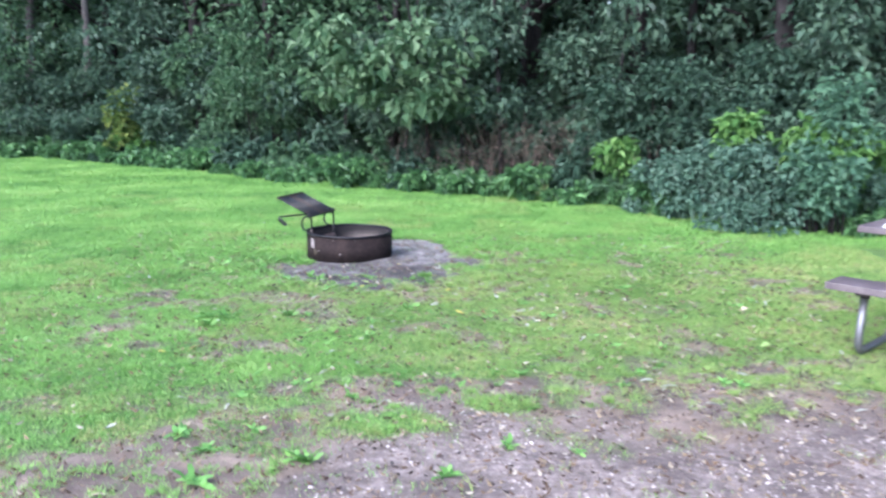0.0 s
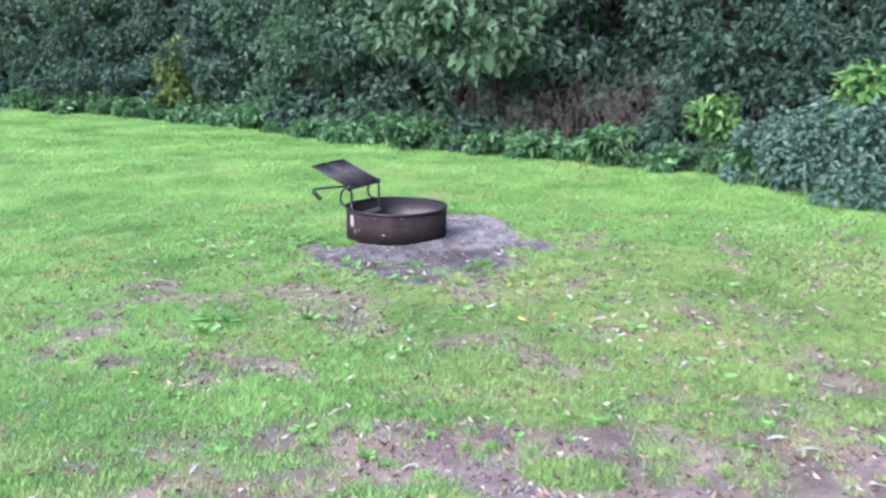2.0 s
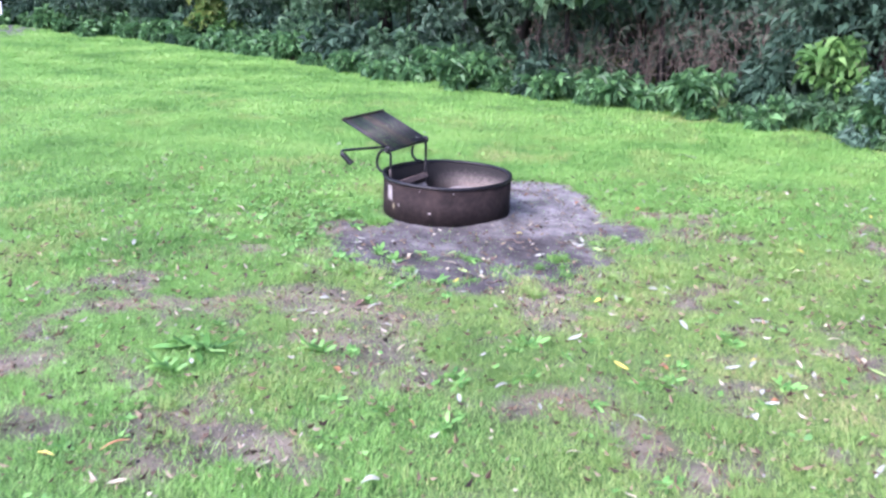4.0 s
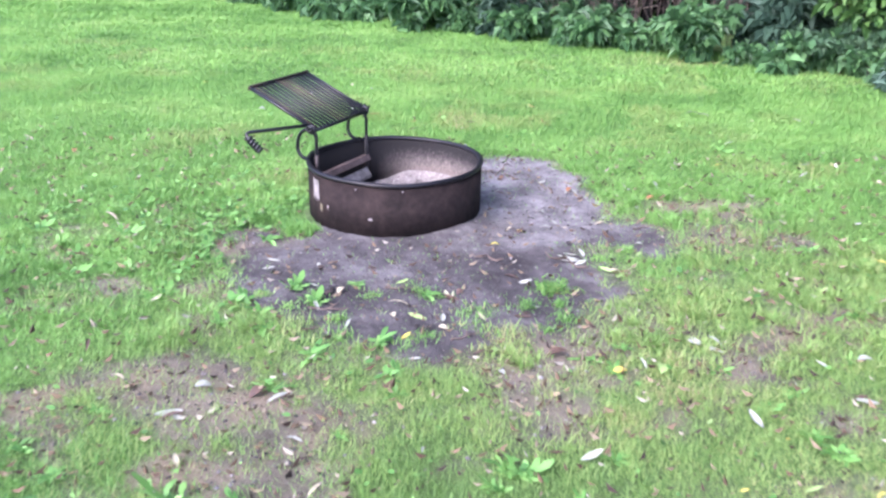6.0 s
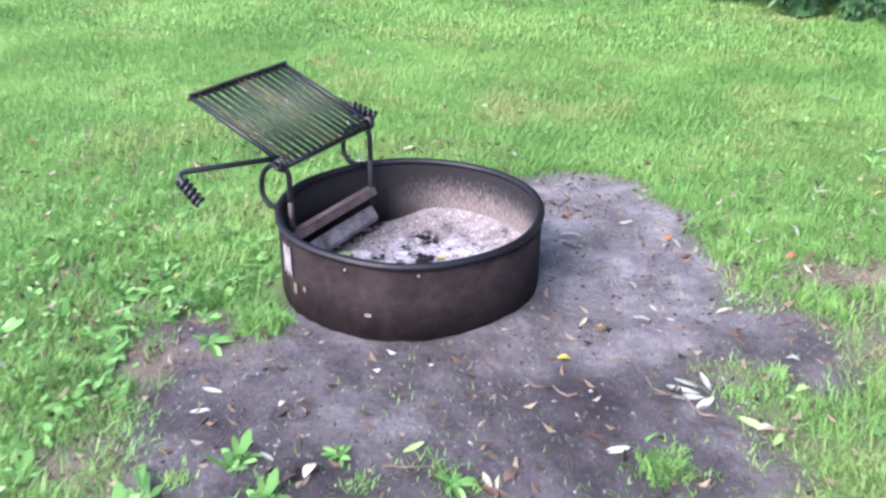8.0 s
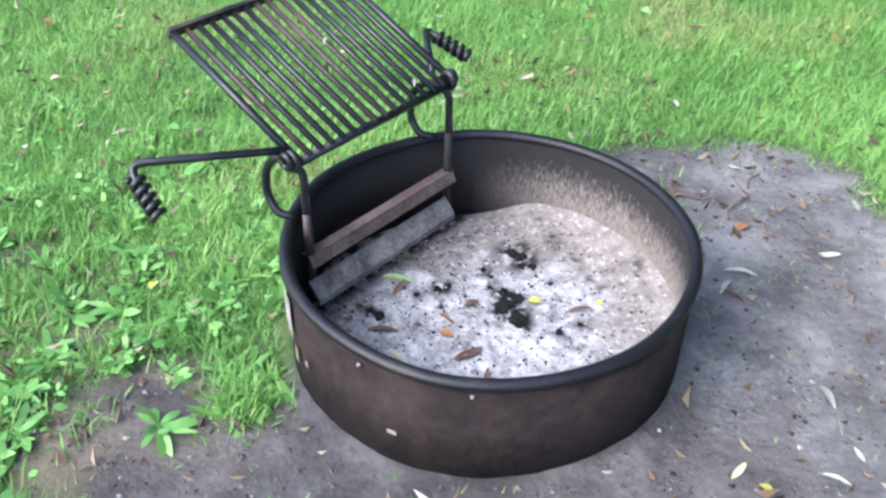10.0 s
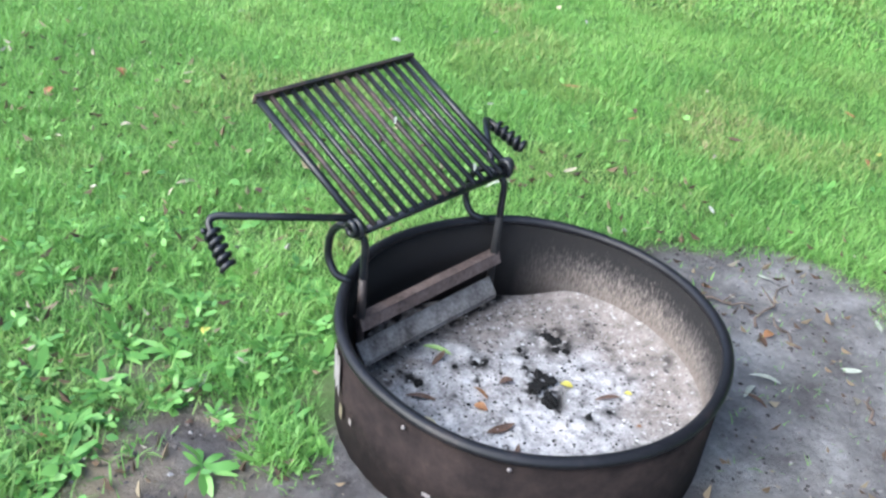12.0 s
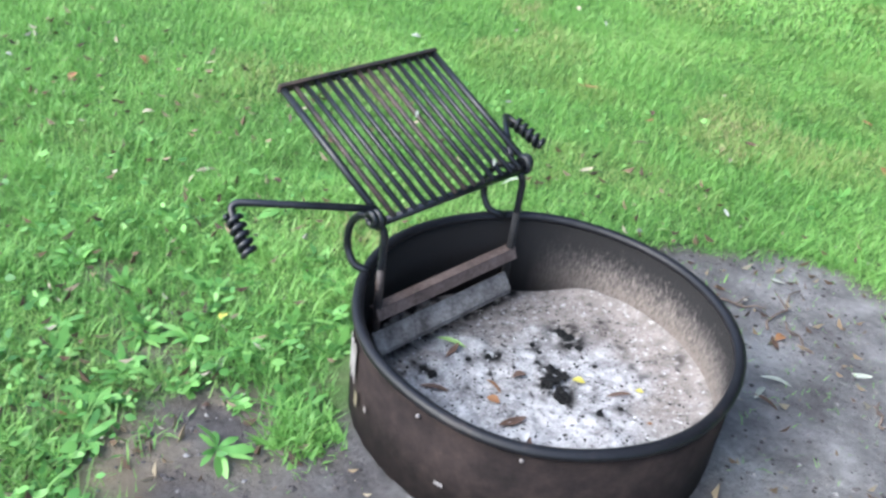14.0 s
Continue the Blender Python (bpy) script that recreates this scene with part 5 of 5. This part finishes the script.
# undergrowth right behind the edge
S_DARK = shrub(-8.6, 20.4, 2.1, 1.1, 7, 18, 130, 0.12, LEAF_DARK, "dense dark green shrub in the shade", group="edge shrubs")
S_MID = shrub(-2.6, 16.8, 2.4, 1.1, 7, 18, 130, 0.12, LEAF_MID, "leafy mid-green shrub under the trees", group="edge shrubs")
S_TEAL = shrub(2.9, 13.0, 2.1, 1.0, 7, 18, 150, 0.11, LEAF_TEAL, "bluish green shrub with drooping twigs", group="edge shrubs", low=0.4)
for src, x, off, turn, size in ((S_DARK, -10.4, 0.9, 40, 1.1), (S_DARK, -7.2, 1.3, 110, 0.9), (S_DARK, -12.3, 1.2, 10, 1.1), (S_MID, -9.4, 2.2, 190, 1.2), (S_DARK, -6.0, 1.3, 260, 1.05), (S_DARK, -4.9, 1.4, 320, 1.1),
                                (S_MID, -4.2, 1.8, 60, 1.1), (S_MID, -3.4, 1.2, 150, 0.8), (S_DARK, -1.9, 2.2, 210, 1.2), (S_DARK, -0.2, 2.2, 20, 1.2), (S_DARK, 0.9, 2.5, 80, 1.25), (S_DARK, 2.2, 2.7, 140, 1.2),
                                (S_TEAL, 3.7, 1.6, 75, 1.0), (S_TEAL, 4.5, 2.2, 300, 1.1), (S_DARK, 5.2, 2.0, 30, 1.2), (S_DARK, 6.3, 1.5, 200, 1.2), (S_MID, 7.4, 1.8, 100, 1.2), (S_DARK, 8.6, 1.6, 330, 1.2)):
    copy_thing(src, pose(x, float(wood_edge(x)) + off, 0, 0, 0, turn) @ Matrix.Scale(size, 4))
for src, x, y, turn, size in ((S_DARK, -8.9, 19.7, 150, 0.85), (S_DARK, -7.75, 19.3, 30, 0.8), (S_DARK, -16.2, 24.2, 70, 1.3), (S_DARK, -17.9, 24.6, 200, 1.4), (S_MID, -19.4, 25.2, 310, 1.3)):
    copy_thing(src, pose(x, y, 0, 0, 0, turn) @ Matrix.Scale(size, 4))

# the pale large-leaved sapling that hangs out over the edge
def sapling():
    t = tagged(new("sapling"), "pale green large-leaved sapling leaning over the lawn edge", "sapling")
    bm = bmesh.new()
    C, S = [], []
    tube(bm, [(0.3, 0.9, -0.03), (0.2, 0.7, 1.2), (0.0, 0.5, 2.4), (-0.2, 0.2, 3.4)], [0.035, 0.03, 0.02, 0.01], 8)
    part("stem", bm, BARK, t)
    for k in range(26):
        c = (rng.uniform(-1.35, 1.1), rng.uniform(-0.25, 0.5), 0)
        c = (c[0], c[1], rng.uniform(1.15 + 0.2 * abs(c[0]), 2.35))
        C.append(c)
        S.append(rng.uniform(0.22, 0.4))
        if k % 2:
            bm = bmesh.new()
            tube(bm, [(0.1, 0.6, c[2] * 0.8), (c[0] * 0.5, c[1] + 0.2, c[2] * 0.97), c], [0.014, 0.009, 0.004], 6)
            part("branch", bm, BARK, t)
    ob = new("foliage", leaf_cloud("foliage", C, S, 46, 0.19, LEAF_PALE, 0.45, 0.7, 0.66))
    ob.parent = t
    t.matrix_world = pose(-0.5, 13.9, 0)


sapling()

# the rounded bush beside the table, with lime shoots
shrub(3.75, 10.95, 1.0, 1.0, 10, 34, 190, 0.085, LEAF_BUSH, "rounded bluish green bush at the lawn edge", "bush", low=0.05, droop=0.2)
shrub(5.0, 10.9, 0.85, 0.85, 8, 24, 170, 0.085, LEAF_BUSH, "rounded bluish green bush beside the picnic table", "bush", low=0.05, droop=0.2)
shrub(4.15, 10.3, 0.85, 0.32, 5, 12, 26, 0.13, LEAF_SHOOT, "larger-leaved blue-green plant growing through the bush", "leafy_plant", low=0.2, droop=0.3, category="plant")
shrub(3.05, 11.6, 0.8, 0.6, 6, 18, 150, 0.085, LEAF_BUSH, "small bluish green bush at the lawn edge", "bush", low=0.05, droop=0.2)
for x, y, h, spread in ((3.45, 10.9, 1.35, 0.16), (4.2, 10.7, 1.25, 0.24), (4.6, 10.45, 1.3, 0.14), (2.35, 12.55, 0.95, 0.2), (5.1, 10.6, 0.95, 0.2)):
    shrub(x, y, h, spread, 5, 12, 24, 0.15, LEAF_LIME, "upright lime green shoot with fresh leaves", "young_shoot", "lime shoots", 0.55, 0.2, "young plant")
for x, y, h, spread in ((4.5, 10.6, 1.95, 0.16), (4.55, 10.55, 1.35, 0.3), (4.35, 10.1, 0.95, 0.3), (4.05, 10.25, 1.1, 0.25)):
    shrub(x, y, h, spread, 5, 16, 34, 0.115, LEAF_SHOOT, "upright pale blue-green shoot with fresh leaves", "young_shoot", "pale shoots", 0.35, 0.2, "young plant")
shrub(-6.2, 18.0, 1.55, 0.22, 6, 16, 34, 0.13, LEAF_YELLOW, "yellowish green sapling at the lawn edge", "yellow_sapling", low=0.3, category="sapling")
shrub(-5.95, 18.0, 0.85, 0.4, 5, 10, 40, 0.13, LEAF_LIME, "low yellow-green leafy plant at the lawn edge", "leafy_plant", low=0.2, category="plant")

# low leafy border along the lawn
B = [shrub(-20 - k, 30, h, s, 6, c, 66, leaf, m, lab, "border_plant", "leafy border", 0.1, 0.35, "plant") for k, (h, s, c, leaf, m, lab) in enumerate((
    (0.62, 0.45, 14, 0.14, LEAF_TEAL, "leafy bluish green border plant"), (0.5, 0.42, 13, 0.15, LEAF_BORDER, "broad-leaved green border plant"),
    (0.32, 0.38, 11, 0.14, LEAF_BORDER, "low broad-leaved green border plant"), (0.75, 0.4, 14, 0.12, LEAF_MID, "tall leafy border plant"),
    (0.24, 0.34, 8, 0.11, LEAF_BORDER, "low bright green plant at the lawn edge")))]
first = [True] * 5
k = 0
for row, (off, step_x, kinds) in enumerate(((0.08, 0.44, (2, 4, 2, 4, 1, 4)), (0.45, 0.62, (1, 0, 2, 3, 1)), (0.9, 0.66, (0, 3, 0, 3)))):
    x = -12.5
    while x < 7.0:
        if not (row and 0.5 < x < 1.8 and k % 3) and not 2.9 < x < 4.4:
            j = kinds[k % len(kinds)]
            m = pose(x + rng.uniform(-0.1, 0.1), float(wood_edge(x)) + off + rng.uniform(-0.12, 0.15), 0, 0, 0, rng.uniform(0, 360)) @ Matrix.Scale(rng.uniform(0.75, 1.15), 4)
            if first[j]:
                B[j].matrix_world, first[j] = m, False
            else:
                copy_thing(B[j], m)
            k += 1
        x += step_x * rng.uniform(0.8, 1.2) * (1.5 if x < -8 else 1.0)


# dry brown stalks in the gap
def dry_weeds(x, y, n, spread, tall):
    bm = bmesh.new()
    for k in range(n):
        a, r = rng.uniform(0, 6.28), spread * math.sqrt(rng.uniform())
        px, py, h = r * math.cos(a), r * math.sin(a) * 0.5, tall * rng.uniform(0.5, 1.1)
        dx, dy = rng.normal(0, 0.24, 2)
        tube(bm, [(px, py, -0.02), (px + dx * 0.4, py + dy * 0.4, h * 0.6), (px + dx, py + dy, h)], [0.0035, 0.003, 0.002], 4, False)
        for j in range(5):
            q = rng.uniform(0.4, 1.0)
            ex, ey = rng.normal(0, 0.07, 2)
            tube(bm, [(px + dx * q, py + dy * q, h * q), (px + dx * q + ex, py + dy * q + ey, h * q + rng.uniform(-0.06, 0.09))], [0.0025, 0.004], 4, False)
    ob = part("dry_weeds", bm, STALK_DRY)
    ob.matrix_world = pose(x, y, 0)
    tagged(ob, "clump of dry brown weed stalks under the trees", "weeds", "dry weeds")


for x, y, n, s, h in ((0.25, 14.2, 24, 0.5, 1.0), (0.95, 13.95, 34, 0.6, 1.1), (1.55, 13.65, 36, 0.55, 1.2), (2.05, 13.45, 24, 0.45, 1.0), (-0.5, 14.4, 24, 0.4, 1.0), (2.9, 12.3, 16, 0.35, 0.9), (4.0, 12.6, 12, 0.4, 1.2)):
    dry_weeds(x, y, n, s, h)


# slim bare stems among the woods
def stem(x, y, height, girth, lean, bark=None):
    bm = bmesh.new()
    tube(bm, [(lean * q * height + 0.05 * math.sin(q * 6 + x), 0.04 * math.sin(q * 5), height * q - 0.03) for q in (k / 7 for k in range(8))], [girth * (1 - 0.1 * k) for k in range(8)], 8)
    ob = part("bare_stem", bm, bark or BARK)
    ob.matrix_world = pose(x, y, 0)
    tagged(ob, "slim bare tree stem in the shade of the woods", "tree", "bare stems")


for x, y, h, g, lean in ((-8.8, 20.0, 6, 0.13, 0.01), (-7.55, 19.8, 6, 0.11, 0.0), (-9.9, 21.5, 6, 0.09, -0.03), (0.2, 14.9, 5, 0.03, 0.05), (0.9, 15.0, 5, 0.05, -0.03), (-0.7, 14.9, 4, 0.025, 0.1),
                         (2.6, 14.0, 5, 0.03, 0.04), (5.4, 12.3, 5, 0.03, -0.05), (5.7, 12.2, 5, 0.035, 0.02), (5.25, 12.6, 5, 0.025, 0.06), (6.2, 12.0, 5, 0.05, 0.0)):
    stem(x, y, h, g, lean, BARK_PALE if x < -5 else None)


def woods_and_sky_screen():
    C, S = [], []
    # added belt all round, mostly unseen, that screens low sky light
    for k in range(900):
        a = rng.uniform(0, 2 * math.pi)
        r = rng.uniform(27, 36)
        if math.sin(a) < -0.55 and rng.uniform() < 0.6:
            continue
        # belt thinned on this side so the left lawn gets more sky light
        if math.cos(a) < -0.25 and math.sin(a) < 0.35 and rng.uniform() < 0.75:
            continue
        C.append((r * math.cos(a), 5 + r * math.sin(a), rng.uniform(0.0, 11)))
        S.append(rng.uniform(1.2, 2.2))
    # backdrop woods behind the edge
    for k in range(640):
        x = rng.uniform(-18, 13)
        C.append((x, float(wood_edge(x)) + rng.uniform(5, 9.5), rng.uniform(0, 10)))
        S.append(rng.uniform(0.8, 1.5))
    tagged(new("woods_and_sky_screen", leaf_cloud("woods_and_sky_screen", C, S, 60, 0.42, LEAF_DARK)), "dense dark green woods behind the edge, with an unseen belt added all round to screen the sky", "woods", kind="stuff")


woods_and_sky_screen()


# ---- picnic table ----
def picnic_table():
    t = tagged(new("picnic_table"), "purple-brown plank picnic table on grey bent pipe legs", "picnic table")
    LEN = 1.85
    # local x runs along the planks, local y across from one bench to the other
    def board(name, y0, y1, z, thick):
        bm = bmesh.new()
        box(bm, (LEN, y1 - y0, thick), pose(LEN / 2, (y0 + y1) / 2, z - thick / 2), 0.006)
        part(name, bm, PLANK, t, smooth=False)
    for y0 in (0.0, 1.30):
        board("bench_plank", y0, y0 + 0.25, 0.45, 0.045)
    for k in range(3):
        board("table_plank", 0.45 + k * 0.236, 0.45 + k * 0.236 + 0.229, 0.75, 0.042)
    for x in (0.2, LEN - 0.2):
        for side in (0, 1):
            def f(y):
                return y if side == 0 else 1.55 - y
            bm = bmesh.new()
            tube(bm, rounded([(x, f(0.13), 0.39), (x, f(0.085), 0.10), (x, f(0.12), 0.022), (x, f(0.60), 0.022), (x, f(0.66), 0.10), (x, f(0.58), 0.70)], 0.09, 7), 0.024, 12)
            part("pipe_leg", bm, PIPE, t)
            bm = bmesh.new()
            box(bm, (0.06, 0.2, 0.02), pose(x, f(0.13), 0.396), 0.004)
            tube(bm, [(x, f(0.13), 0.36), (x, f(0.13), 0.40)], 0.031, 12)
            part("bench_bracket", bm, TIMBER, t, "dark steel bracket", False)
    t.matrix_world = pose(2.34, 5.54, 0, 0, 0, math.degrees(math.atan2(-0.70, 0.714)))
    bm = bmesh.new()
    box(bm, (0.28, 0.2, 0.004), pose(0, 0, 0), 0.001)
    ob = part("paper_sheet", bm, PAPER, smooth=False)
    ob.matrix_world = t.matrix_world @ pose(0.26, 0.6, 0.7535, 0, 0, 12)
    tagged(ob, "white sheet of paper lying on the picnic table", "paper")


picnic_table()


# ---- far end of the lawn ----
def far_drive():
    n = 24
    bm = bmesh.new()
    top, low = [], []
    for k in range(n + 1):
        x = -40 + 30.2 * (1 - (1 - k / n) ** 2)
        w = 0.12 * math.sin(x * 1.3) + 0.06 * math.sin(x * 3.1)
        c = drive_middle(x)
        half = 2.6 * math.sqrt(max(0.02, 1 - max(0, (x + 10.9) / 1.12) ** 2))
        low.append(bm.verts.new((x, c - half + w, 0.012)))
        top.append(bm.verts.new((x, c + half + w, 0.012)))
    for k in range(n):
        bm.faces.new((low[k], low[k + 1], top[k + 1], top[k]))
    part("road", bm, ASPHALT)
    tagged(bpy.data.objects["road"], "purple-grey paved drive beyond the lawn", "road", kind="structure")
    bm = bmesh.new()
    box(bm, (3.8, 0.3, 0.26), pose(0, 0, 0.13), 0.02)
    ob = part("timber", bm, TIMBER, smooth=False)
    ob.matrix_world = pose(-15.3, 21.6, 0.0, 0, 0, -10)
    tagged(ob, "dark tarred timber lying along the drive", "timber")
    bm = bmesh.new()
    tube(bm, [(0, 0, -0.02), (0, 0, 0.42), (0, 0, 0.44)], [0.03, 0.03, 0.012], 8)
    ob = part("marker_post", bm, PAPER)
    ob.matrix_world = pose(-11.5, 20.5, 0)
    tagged(ob, "slim white marker post at the lawn edge", "post")


far_drive()
